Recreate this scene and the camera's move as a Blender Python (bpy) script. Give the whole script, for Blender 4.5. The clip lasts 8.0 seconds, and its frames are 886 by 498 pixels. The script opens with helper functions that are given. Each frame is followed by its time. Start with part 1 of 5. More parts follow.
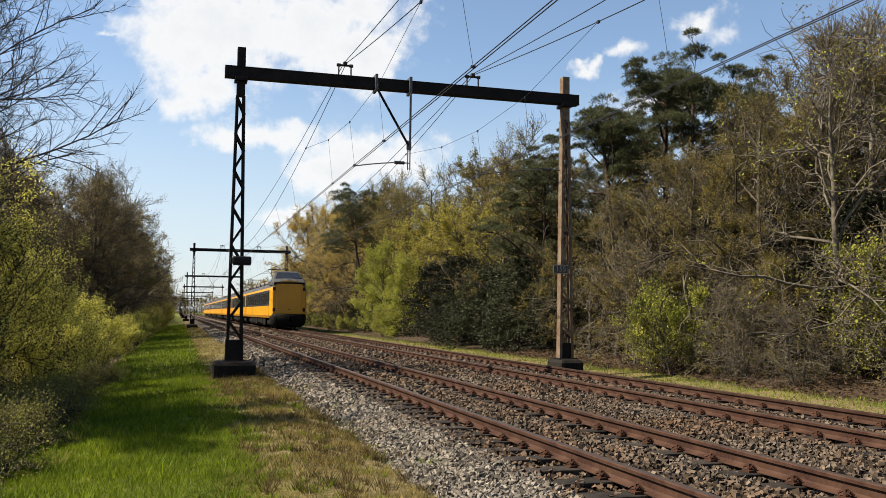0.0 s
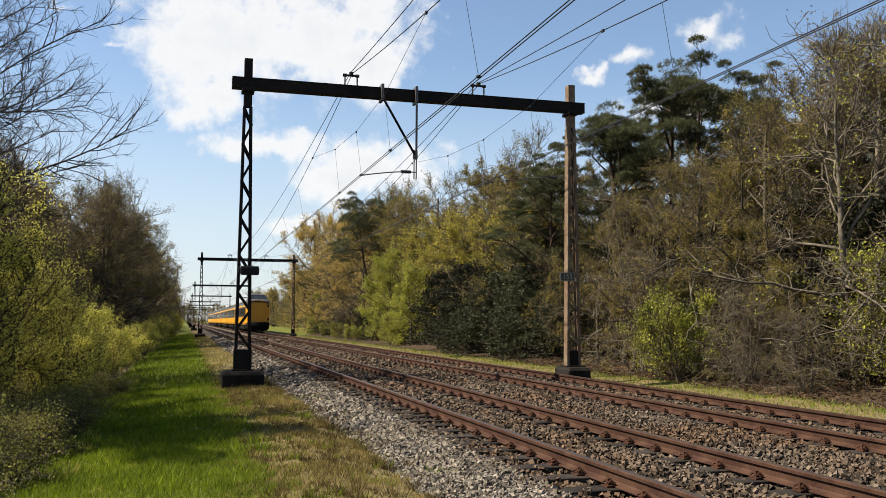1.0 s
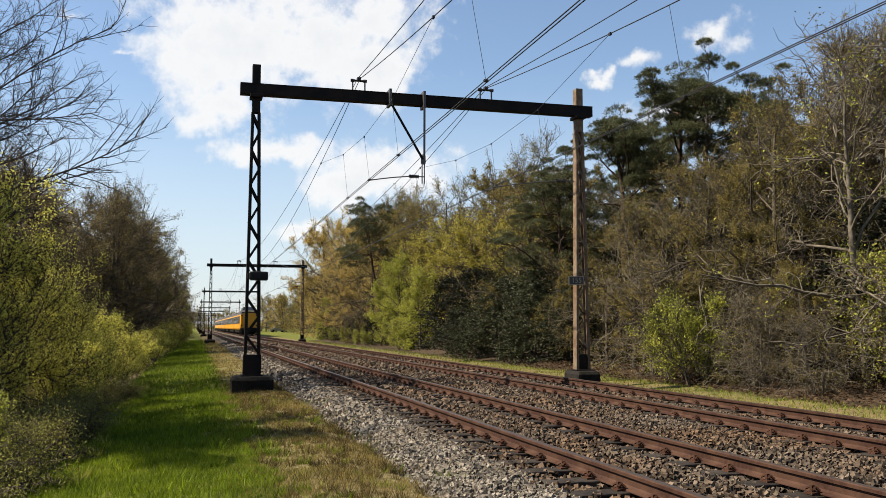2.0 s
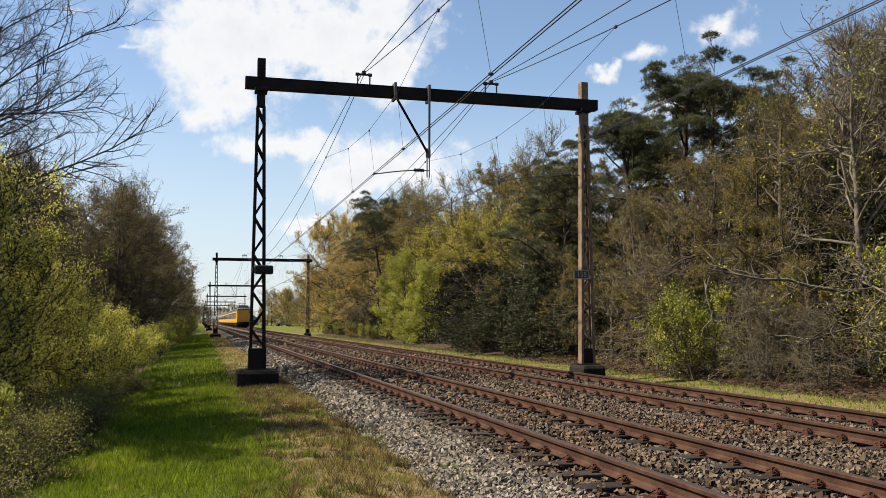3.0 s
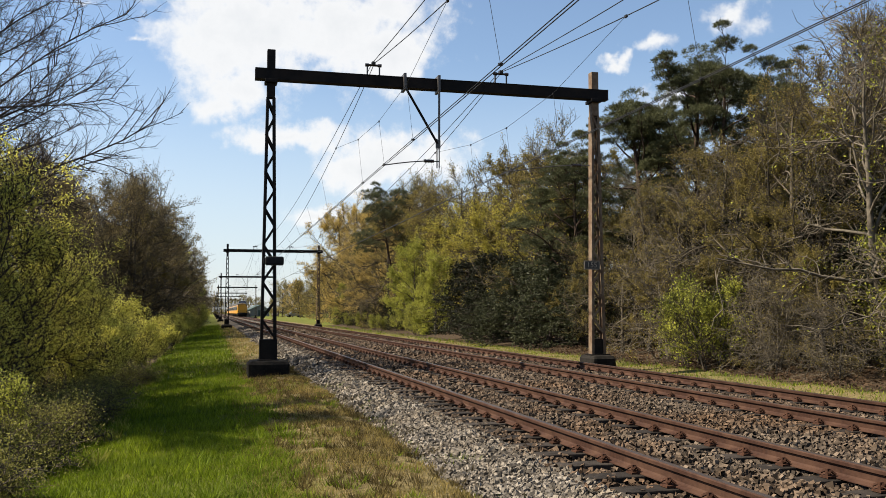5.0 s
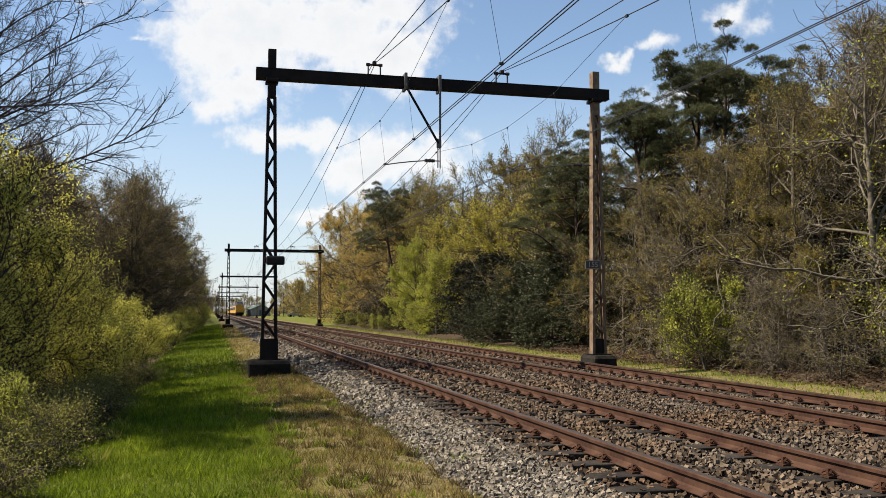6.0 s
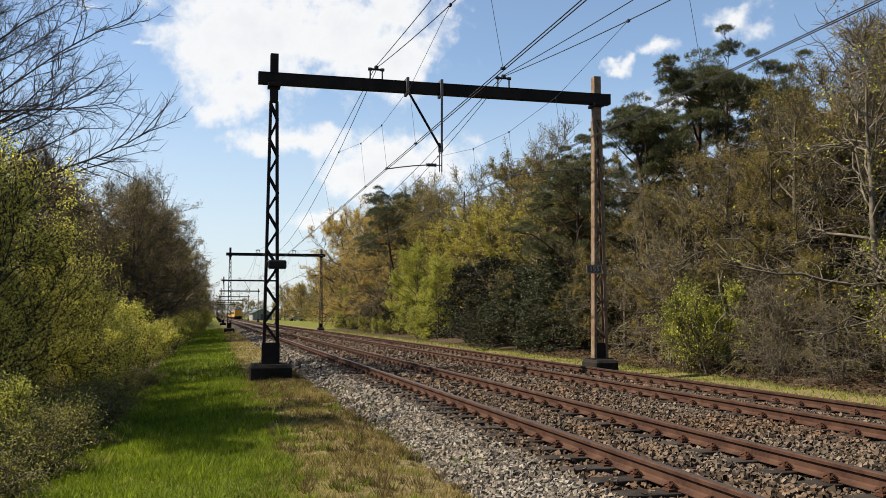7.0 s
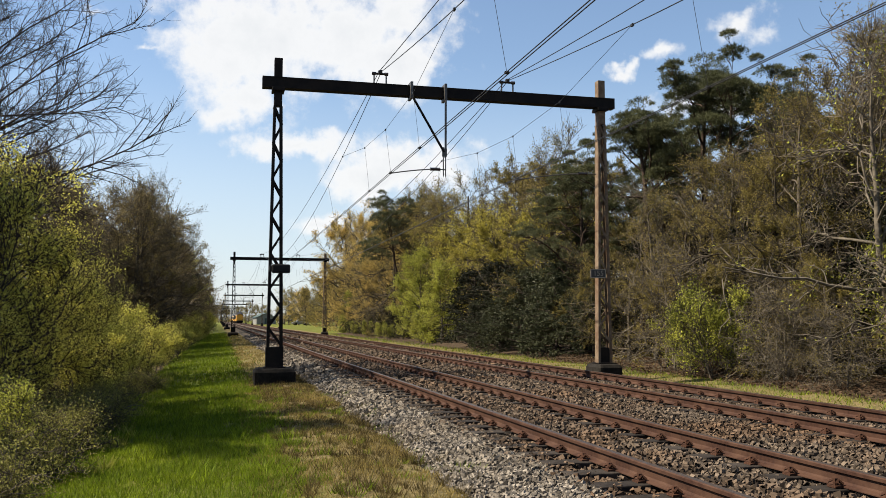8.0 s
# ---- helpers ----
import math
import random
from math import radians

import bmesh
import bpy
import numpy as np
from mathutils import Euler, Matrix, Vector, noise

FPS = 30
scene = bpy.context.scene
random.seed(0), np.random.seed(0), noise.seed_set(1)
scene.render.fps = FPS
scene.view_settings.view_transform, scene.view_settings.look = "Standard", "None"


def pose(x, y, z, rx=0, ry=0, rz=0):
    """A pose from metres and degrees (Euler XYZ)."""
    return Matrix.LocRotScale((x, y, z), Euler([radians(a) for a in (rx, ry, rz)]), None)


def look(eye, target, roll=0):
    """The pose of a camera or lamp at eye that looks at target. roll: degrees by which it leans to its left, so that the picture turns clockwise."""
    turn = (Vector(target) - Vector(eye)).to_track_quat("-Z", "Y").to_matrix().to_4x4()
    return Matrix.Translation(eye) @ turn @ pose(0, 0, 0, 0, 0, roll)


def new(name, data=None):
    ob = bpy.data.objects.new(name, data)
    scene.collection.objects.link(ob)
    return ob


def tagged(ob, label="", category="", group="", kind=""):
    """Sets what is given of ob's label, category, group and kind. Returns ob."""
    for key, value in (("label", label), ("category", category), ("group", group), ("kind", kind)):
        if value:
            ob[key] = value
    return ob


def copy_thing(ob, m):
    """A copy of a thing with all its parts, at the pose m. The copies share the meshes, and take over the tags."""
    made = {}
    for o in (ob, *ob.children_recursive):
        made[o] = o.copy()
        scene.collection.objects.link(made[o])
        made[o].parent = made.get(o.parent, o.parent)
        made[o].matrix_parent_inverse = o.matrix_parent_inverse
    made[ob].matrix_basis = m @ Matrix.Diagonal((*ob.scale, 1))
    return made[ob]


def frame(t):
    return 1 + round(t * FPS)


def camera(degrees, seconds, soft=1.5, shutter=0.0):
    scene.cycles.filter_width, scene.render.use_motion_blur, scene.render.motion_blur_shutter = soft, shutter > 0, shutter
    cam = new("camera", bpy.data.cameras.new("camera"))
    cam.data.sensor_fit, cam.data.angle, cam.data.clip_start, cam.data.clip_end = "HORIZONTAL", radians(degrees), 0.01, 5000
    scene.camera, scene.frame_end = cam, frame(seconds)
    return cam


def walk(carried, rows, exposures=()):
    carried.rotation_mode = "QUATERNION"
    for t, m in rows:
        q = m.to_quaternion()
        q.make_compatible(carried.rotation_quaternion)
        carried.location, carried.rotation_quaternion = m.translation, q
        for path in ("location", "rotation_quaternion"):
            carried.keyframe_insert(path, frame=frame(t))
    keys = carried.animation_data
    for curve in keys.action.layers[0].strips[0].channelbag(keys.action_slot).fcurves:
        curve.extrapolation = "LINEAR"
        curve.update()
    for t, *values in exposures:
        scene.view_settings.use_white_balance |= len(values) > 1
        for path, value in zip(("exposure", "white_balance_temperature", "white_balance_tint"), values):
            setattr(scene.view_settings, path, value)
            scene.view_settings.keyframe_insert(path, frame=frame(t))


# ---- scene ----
# Across the line is x, along it is y, and z = 0 is the top of the rails.
FOV = 53.045
cam = camera(FOV, 8.0, soft=0.6)


def aim(x, y, z, yaw, pitch, roll):
    """A camera pose from a place, a heading to the left of +y, a tilt and a lean in degrees."""
    a, b = radians(yaw), radians(pitch)
    ahead = Vector((-math.sin(a) * math.cos(b), math.cos(a) * math.cos(b), math.sin(b)))
    eye = Vector((x, y, z))
    return look(eye, eye + ahead, roll)


walk(cam, [
    (0.0, aim(0.004, 0.089, 1.271, -16.560, 4.191, 0.513)),
    (0.5, aim(-0.019, -0.001, 1.286, -16.357, 4.322, 0.368)),
    (1.0, aim(-0.014, 0.018, 1.288, -16.110, 4.681, 0.172)),
    (1.5, aim(-0.011, 0.019, 1.285, -15.789, 5.042, -0.048)),
    (3.0, aim(-0.001, 0.027, 1.265, -15.210, 4.631, -0.076)),
    (3.5, aim(0.002, 0.055, 1.274, -14.991, 4.365, -0.043)),
    (4.0, aim(-0.006, 0.029, 1.269, -14.728, 4.251, -0.006)),
    (4.5, aim(-0.003, 0.016, 1.266, -14.617, 4.080, -0.109)),
    (6.0, aim(0.012, 0.022, 1.260, -14.465, 4.027, -0.125)),
    (6.5, aim(-0.002, 0.008, 1.264, -14.472, 4.130, -0.094)),
    (7.0, aim(0.000, 0.000, 1.259, -14.377, 4.295, -0.060)),
    (7.5, aim(0.003, 0.004, 1.261, -14.284, 4.403, -0.093)),
    (8.0, aim(0.006, 0.012, 1.257, -14.125, 4.580, -0.013)),
])

# ---- light ----
SUN_AZ, SUN_EL = -77.0, 46.0  # degrees clockwise from +y, and up
sun_data = bpy.data.lights.new("sun", "SUN")
sun_data.energy, sun_data.angle, sun_data.color = 5.0, radians(0.53), (1.0, 0.88, 0.70)
sun_way = Vector((math.sin(radians(SUN_AZ)) * math.cos(radians(SUN_EL)),
                  math.cos(radians(SUN_AZ)) * math.cos(radians(SUN_EL)), math.sin(radians(SUN_EL))))
sun = new("sun", sun_data)
sun.matrix_world = look(sun_way * 200, (0, 0, 0))
scene.view_settings.exposure = 1.30

# clouds: heading and height in degrees, half width and half height, thickness
CLOUDS = [(2.5, 17.6, 7.0, 4.6, 1), (7.5, 18.5, 7.5, 4.2, 1), (11.0, 16.8, 3.6, 2.4, 1), (1.8, 13.7, 4.2, 1.9, 1), (5.0, 11.3, 4.8, 1.1, 1),
          (11.6, 9.9, 4.6, 1.9, 1), (9.2, 9.0, 3.0, 1.5, 1), (6.0, 6.2, 3.0, 1.1, 0.8), (33.4, 17.9, 2.6, 1.5, 0.8), (25.9, 15.9, 1.1, 0.7, 0.55),
          (28.3, 16.6, 2.2, 0.9, 0.45), (31.5, 13.2, 4.0, 1.2, 1), (-7.8, 18.6, 1.3, 0.6, 0.6), (-4.6, 16.4, 1.1, 0.4, 0.5),
          (-40, 22, 9, 3, 1), (70, 24, 10, 4, 1), (160, 25, 12, 4, 1), (-130, 20, 12, 4, 1)]


def build_world():
    world = bpy.data.worlds.new("sky")
    scene.world = world
    world.use_nodes = True
    nt = world.node_tree
    nt.nodes.clear()
    N, L = nt.nodes.new, nt.links.new
    out, bg, sky = N("ShaderNodeOutputWorld"), N("ShaderNodeBackground"), N("ShaderNodeTexSky")
    sky.sky_type, sky.sun_disc = "NISHITA", False
    sky.sun_elevation, sky.sun_rotation = radians(SUN_EL), radians(SUN_AZ % 360)
    sky.air_density, sky.dust_density, sky.ozone_density = 1.0, 0.6, 1.4
    co = N("ShaderNodeTexCoord")
    sep = N("ShaderNodeSeparateXYZ")
    L(co.outputs["Generated"], sep.inputs[0])

    def op(kind, a, b=None, c=None):
        n = N("ShaderNodeMath")
        n.operation = kind
        for i, v in enumerate((a, b, c)):
            if v is None:
                continue
            if isinstance(v, (int, float)):
                n.inputs[i].default_value = v
            else:
                L(v, n.inputs[i])
        return n.outputs[0]
    warp = N("ShaderNodeTexNoise")
    warp.inputs["Scale"].default_value, warp.inputs["Detail"].default_value = 26, 5
    L(co.outputs["Generated"], warp.inputs["Vector"])
    bent = N("ShaderNodeSeparateColor")
    L(warp.outputs["Color"], bent.inputs[0])
    az = op("MULTIPLY", op("ARCTAN2", sep.outputs[0], sep.outputs[1]), 180 / math.pi)
    el = op("MULTIPLY", op("ARCSINE", sep.outputs[2]), 180 / math.pi)
    az = op("ADD", az, op("MULTIPLY", op("SUBTRACT", bent.outputs[0], 0.5), 3.5))
    el = op("ADD", el, op("MULTIPLY", op("SUBTRACT", bent.outputs[1], 0.5), 3.0))
    n1 = N("ShaderNodeTexNoise")
    n1.inputs["Scale"].default_value, n1.inputs["Detail"].default_value, n1.inputs["Roughness"].default_value = 11, 9, 0.62
    L(co.outputs["Generated"], n1.inputs["Vector"])
    field = None
    for a, e, w, h, thick in CLOUDS:
        dx, dy = op("DIVIDE", op("SUBTRACT", az, a), w), op("DIVIDE", op("SUBTRACT", el, e), h)
        f = op("SUBTRACT", thick, op("SQRT", op("ADD", op("MULTIPLY", dx, dx), op("MULTIPLY", dy, dy))))
        field = f if field is None else op("SMOOTH_MAX", field, f, 0.15)
    field = op("ADD", op("MAXIMUM", field, -1.0), op("MULTIPLY", op("SUBTRACT", n1.outputs[0], 0.5), 2.0))
    n2 = N("ShaderNodeTexNoise")
    n2.inputs["Scale"].default_value, n2.inputs["Detail"].default_value, n2.inputs["Roughness"].default_value = 34, 7, 0.6
    L(co.outputs["Generated"], n2.inputs["Vector"])
    field = op("ADD", field, op("MULTIPLY", op("SUBTRACT", n2.outputs[0], 0.5), 1.5))
    ramp = N("ShaderNodeMapRange")
    ramp.interpolation_type = "SMOOTHSTEP"
    ramp.inputs[1].default_value, ramp.inputs[2].default_value = -0.15, 0.6
    L(field, ramp.inputs[0])
    shade = N("ShaderNodeMapRange")  # the thick middle of a cloud is a little greyer
    shade.inputs[1].default_value, shade.inputs[2].default_value = 0.35, 1.3
    L(field, shade.inputs[0])
    white = N("ShaderNodeMix")
    white.data_type = "RGBA"
    L(shade.outputs[0], white.inputs[0])
    white.inputs[6].default_value, white.inputs[7].default_value = (6.0, 6.0, 6.0, 1), (5.2, 5.3, 5.4, 1)
    mix = N("ShaderNodeMix")
    mix.data_type = "RGBA"
    L(op("MULTIPLY", ramp.outputs[0], 0.95), mix.inputs[0])
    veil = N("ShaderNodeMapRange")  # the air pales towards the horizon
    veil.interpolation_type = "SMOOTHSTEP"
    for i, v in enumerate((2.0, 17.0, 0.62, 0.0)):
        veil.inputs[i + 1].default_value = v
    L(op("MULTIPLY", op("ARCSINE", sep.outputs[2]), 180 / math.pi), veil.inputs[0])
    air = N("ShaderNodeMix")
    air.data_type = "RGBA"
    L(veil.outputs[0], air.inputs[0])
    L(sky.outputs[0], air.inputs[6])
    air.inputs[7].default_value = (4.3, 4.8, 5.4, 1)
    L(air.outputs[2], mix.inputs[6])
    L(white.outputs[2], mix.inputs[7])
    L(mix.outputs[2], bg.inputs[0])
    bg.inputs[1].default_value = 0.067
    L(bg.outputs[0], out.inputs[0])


build_world()

# ---- materials ----


def material(name, base, other=None, scale=20.0, rough=0.8, metal=0.0, bump=0.0, bump_scale=None, big=None, big_scale=1.5,
             island=0.0, objrand=0.0, translucent=0.0, coords="Object", spec=None):
    """A surface of two colours mixed by fine noise, patches of a third by broad noise, relief, and a spread of value from piece to piece."""
    m = bpy.data.materials.new(name)
    m.use_nodes = True
    nt = m.node_tree
    N, L = nt.nodes.new, nt.links.new
    b = nt.nodes["Principled BSDF"]
    b.inputs["Roughness"].default_value, b.inputs["Metallic"].default_value = rough, metal
    b.inputs["Specular IOR Level"].default_value = spec if spec is not None else (0.12 if rough > 0.5 else 0.5)
    co = N("ShaderNodeTexCoord")

    def fine(s, detail=6.0):
        n = N("ShaderNodeTexNoise")
        n.inputs["Scale"].default_value, n.inputs["Detail"].default_value, n.inputs["Roughness"].default_value = s, detail, 0.65
        L(co.outputs[coords], n.inputs["Vector"])
        return n.outputs[0]

    def mixed(fac, a, c):
        n = N("ShaderNodeMix")
        n.data_type = "RGBA"
        L(fac, n.inputs[0])
        for i, v in ((6, a), (7, c)):
            if isinstance(v, tuple):
                n.inputs[i].default_value = (*v, 1)
            else:
                L(v, n.inputs[i])
        return n.outputs[2]

    def ranged(v, lo, hi, a=0.0, c=1.0):
        n = N("ShaderNodeMapRange")
        L(v, n.inputs[0])
        for i, x in enumerate((lo, hi, a, c)):
            n.inputs[i + 1].default_value = x
        return n.outputs[0]
    other = other or tuple(c * 0.7 for c in base)
    col = mixed(ranged(fine(scale), 0.35, 0.65), base, other)
    if big:
        col = mixed(ranged(fine(big_scale, 4.0), 0.42, 0.62), col, big)
    value = None
    if island:
        g = N("ShaderNodeNewGeometry")
        value = ranged(g.outputs["Random Per Island"], 0, 1, 1 - island, 1 + island)
    if objrand:
        o = N("ShaderNodeObjectInfo")
        v2 = ranged(o.outputs["Random"], 0, 1, 1 - objrand, 1 + objrand)
        if value is None:
            value = v2
        else:
            n = N("ShaderNodeMath")
            n.operation = "MULTIPLY"
            L(value, n.inputs[0]), L(v2, n.inputs[1])
            value = n.outputs[0]
    if value is not None:
        h = N("ShaderNodeHueSaturation")
        L(col, h.inputs["Color"]), L(value, h.inputs["Value"])
        col = h.outputs[0]
    L(col, b.inputs["Base Color"])
    if bump:
        n = N("ShaderNodeBump")
        n.inputs["Strength"].default_value, n.inputs["Distance"].default_value = 1.0, bump
        L(fine(bump_scale or scale), n.inputs["Height"])
        L(n.outputs[0], b.inputs["Normal"])
    if translucent:
        t, a = N("ShaderNodeBsdfTranslucent"), N("ShaderNodeMixShader")
        L(col, t.inputs[0])
        a.inputs[0].default_value = translucent
        L(b.outputs[0], a.inputs[1]), L(t.outputs[0], a.inputs[2])
        L(a.outputs[0], nt.nodes["Material Output"].inputs[0])
    return m


RUST = material("rust", (0.0438, 0.0207, 0.0140), (0.0256, 0.0128, 0.0091), 30, 0.75, 0.1, 0.002, big=(0.0578, 0.0304, 0.0201), big_scale=3)
RAIL_TOP = material("rail_top", (0.1034, 0.0791, 0.0638), (0.0730, 0.0547, 0.0438), 14, 0.42, 0.6)
CLIP = material("clip_rust", (0.0700, 0.0329, 0.0195), (0.0304, 0.0152, 0.0109), 60, 0.8, 0.2, objrand=0.25)
SLEEPER = material("sleeper_wood", (0.0230, 0.0189, 0.0162), (0.0109, 0.0091, 0.0075), 18, 0.85, 0, 0.006, objrand=0.3, big=(0.0324, 0.0272, 0.0230), big_scale=3)
STONE = material("ballast_stone", (0.180, 0.159, 0.132), (0.088, 0.077, 0.064), 25, 0.9, 0, 0.0, island=0.75, big=(0.1066, 0.0885, 0.0671), big_scale=0.7)
STONE_RUSTY = material("ballast_stone_stained", (0.104, 0.081, 0.061), (0.056, 0.043, 0.031), 25, 0.9, 0, 0.0, island=0.7, big=(0.0763, 0.0490, 0.0306), big_scale=0.45)
# near-black: the shade in the gaps between loose stones is in this colour
BALLAST_SHADED = material("ballast_bed_shaded", (0.0304, 0.0243, 0.0189), (0.0073, 0.0061, 0.0049), 16, 0.95, 0, 0.05, 14, big=(0.0243, 0.0170, 0.0122), big_scale=0.6)
BALLAST_FAR = material("ballast_far", (0.1047, 0.0897, 0.0707), (0.0458, 0.0393, 0.0308), 9, 0.95, 0, 0.04, 7, big=(0.0819, 0.0642, 0.0471), big_scale=0.4)
STEEL = material("painted_steel", (0.0085, 0.0073, 0.0067), (0.0061, 0.0049, 0.0049), 9, 0.65, 0.1, 0.001, big=(0.0158, 0.0115, 0.0091), big_scale=2.5)
# rust-streaked mast steel, with the sunlit tone put into the base colour
STEEL_SUNLIT = material("rusty_steel_sunlit", (0.170, 0.128, 0.088), (0.120, 0.088, 0.060), 8, 0.7, 0.1, 0.001, big=(0.105, 0.066, 0.042), big_scale=2.0)
GALV = material("galvanised", (0.0876, 0.0833, 0.0791), (0.0572, 0.0523, 0.0505), 12, 0.5, 0.5)
WIRE = material("wire_copper", (0.0280, 0.0260, 0.0240), (0.0160, 0.0160, 0.0160), 5, 0.5, 0.6)
INSUL = material("insulator", (0.0240, 0.0180, 0.0160), None, 10, 0.25)
CONCRETE = material("foundation_concrete", (0.0182, 0.0158, 0.0134), (0.0097, 0.0085, 0.0073), 12, 0.9, 0, 0.008, big=(0.0073, 0.0067, 0.0055), big_scale=3)
BLACK = material("black_enamel", (0.0100, 0.0100, 0.0100), (0.0160, 0.0160, 0.0160), 8, 0.7)
PLATE = material("number_plate", (0.0304, 0.0262, 0.0219), (0.0219, 0.0195, 0.0176), 20, 0.5)
PLATE_INK = material("plate_ink", (0.30, 0.265, 0.215), (0.22, 0.19, 0.15), 20, 0.6)
YELLOW = material("train_yellow", (0.56, 0.262, 0.0070), (0.51, 0.240, 0.0070), 2, 0.35, 0, 0, big=(0.46, 0.22, 0.010), big_scale=0.6)
BLUE = material("train_blue_band", (0.0195, 0.0243, 0.0371), (0.0152, 0.0182, 0.0286), 2, 0.3)
GLASSY = material("train_glass", (0.0120, 0.0140, 0.0180), (0.0160, 0.0180, 0.0200), 1, 0.08)
ROOF = material("train_roof", (0.0827, 0.0827, 0.0827), (0.0535, 0.0535, 0.0535), 2, 0.6, big=(0.0365, 0.0355, 0.0341), big_scale=0.7)
ROOF_UNIT = material("train_roof_unit", (0.20, 0.195, 0.185), (0.15, 0.145, 0.14), 2, 0.6)
UNDER = material("train_underframe", (0.0040, 0.0037, 0.0034), (0.0073, 0.0064, 0.0054), 6, 0.8)
HUT_WALL = material("hut_wall", (0.21, 0.215, 0.20), (0.15, 0.155, 0.145), 4, 0.8)
HUT_ROOF = material("hut_roof", (0.060, 0.085, 0.078), (0.042, 0.062, 0.058), 4, 0.6)
CAR_SILVER = material("car_silver", (0.1947, 0.2007, 0.2068), (0.1703, 0.1764, 0.1825), 3, 0.3, 0.5)
CAR_WHITE = material("car_white", (0.1825, 0.1825, 0.1825), (0.1521, 0.1521, 0.1521), 3, 0.35)
LAMP_RED = material("tail_lens", (0.0438, 0.0042, 0.0036), (0.0262, 0.0042, 0.0042), 4, 0.2)

BARK = material("bark_grey", (0.100, 0.084, 0.061), (0.040, 0.033, 0.025), 7, 0.9, 0, 0.004, island=0.3, objrand=0.12)
BARK_PALE = material("bark_pale", (0.140, 0.121, 0.093), (0.058, 0.049, 0.037), 7, 0.9, 0, 0.004, island=0.35, objrand=0.1)
BARK_DARK = material("bark_dark", (0.0455, 0.0363, 0.0301), (0.0252, 0.0202, 0.0168), 7, 0.9, 0, 0.004, island=0.3)
BARK_PINE = material("bark_pine", (0.0572, 0.0396, 0.0286), (0.0304, 0.0219, 0.0164), 7, 0.9, 0, 0.006, island=0.3)


def leaf(name, base, other, **kw):
    return material(name, base, other, 0.9, 0.55, island=0.55, objrand=0.16, translucent=0.42, spec=0.1, **kw)


LEAF_OLIVE = leaf("leaf_olive", (0.205, 0.165, 0.048), (0.135, 0.112, 0.036))
LEAF_BUD = leaf("leaf_bud", (0.180, 0.145, 0.068), (0.115, 0.094, 0.046))
LEAF_YELLOW = leaf("leaf_yellow", (0.36, 0.31, 0.055), (0.24, 0.22, 0.042))
LEAF_ORANGE = leaf("leaf_orange", (0.44, 0.325, 0.10), (0.30, 0.23, 0.075))
LEAF_LIME = leaf("leaf_lime", (0.33, 0.335, 0.056), (0.225, 0.24, 0.043))
LEAF_HAZEL = leaf("leaf_hazel", (0.5314, 0.4821, 0.0927), (0.3584, 0.3584, 0.0741))
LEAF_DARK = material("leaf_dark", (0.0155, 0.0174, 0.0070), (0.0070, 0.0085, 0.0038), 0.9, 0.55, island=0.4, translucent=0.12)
NEEDLE = material("needle_pine", (0.085, 0.090, 0.040), (0.048, 0.054, 0.025), 0.9, 0.55, island=0.4, translucent=0.15)
NEEDLE_SPRUCE = material("needle_spruce", (0.0517, 0.0560, 0.0256), (0.0243, 0.0292, 0.0146), 0.9, 0.55, island=0.4, translucent=0.12)
BRAMBLE = leaf("leaf_bramble", (0.185, 0.185, 0.045), (0.135, 0.120, 0.038))
GRASS = leaf("grass_blade", (0.138, 0.180, 0.010), (0.085, 0.124, 0.009))
GRASS_DRY = leaf("grass_dry", (0.26, 0.195, 0.068), (0.17, 0.14, 0.045))
TUSSOCK = leaf("grass_tussock", (0.0979, 0.0727, 0.0262), (0.0559, 0.0438, 0.0168))
LITTER = leaf("leaf_litter", (0.1180, 0.0791, 0.0480), (0.0700, 0.0438, 0.0262))


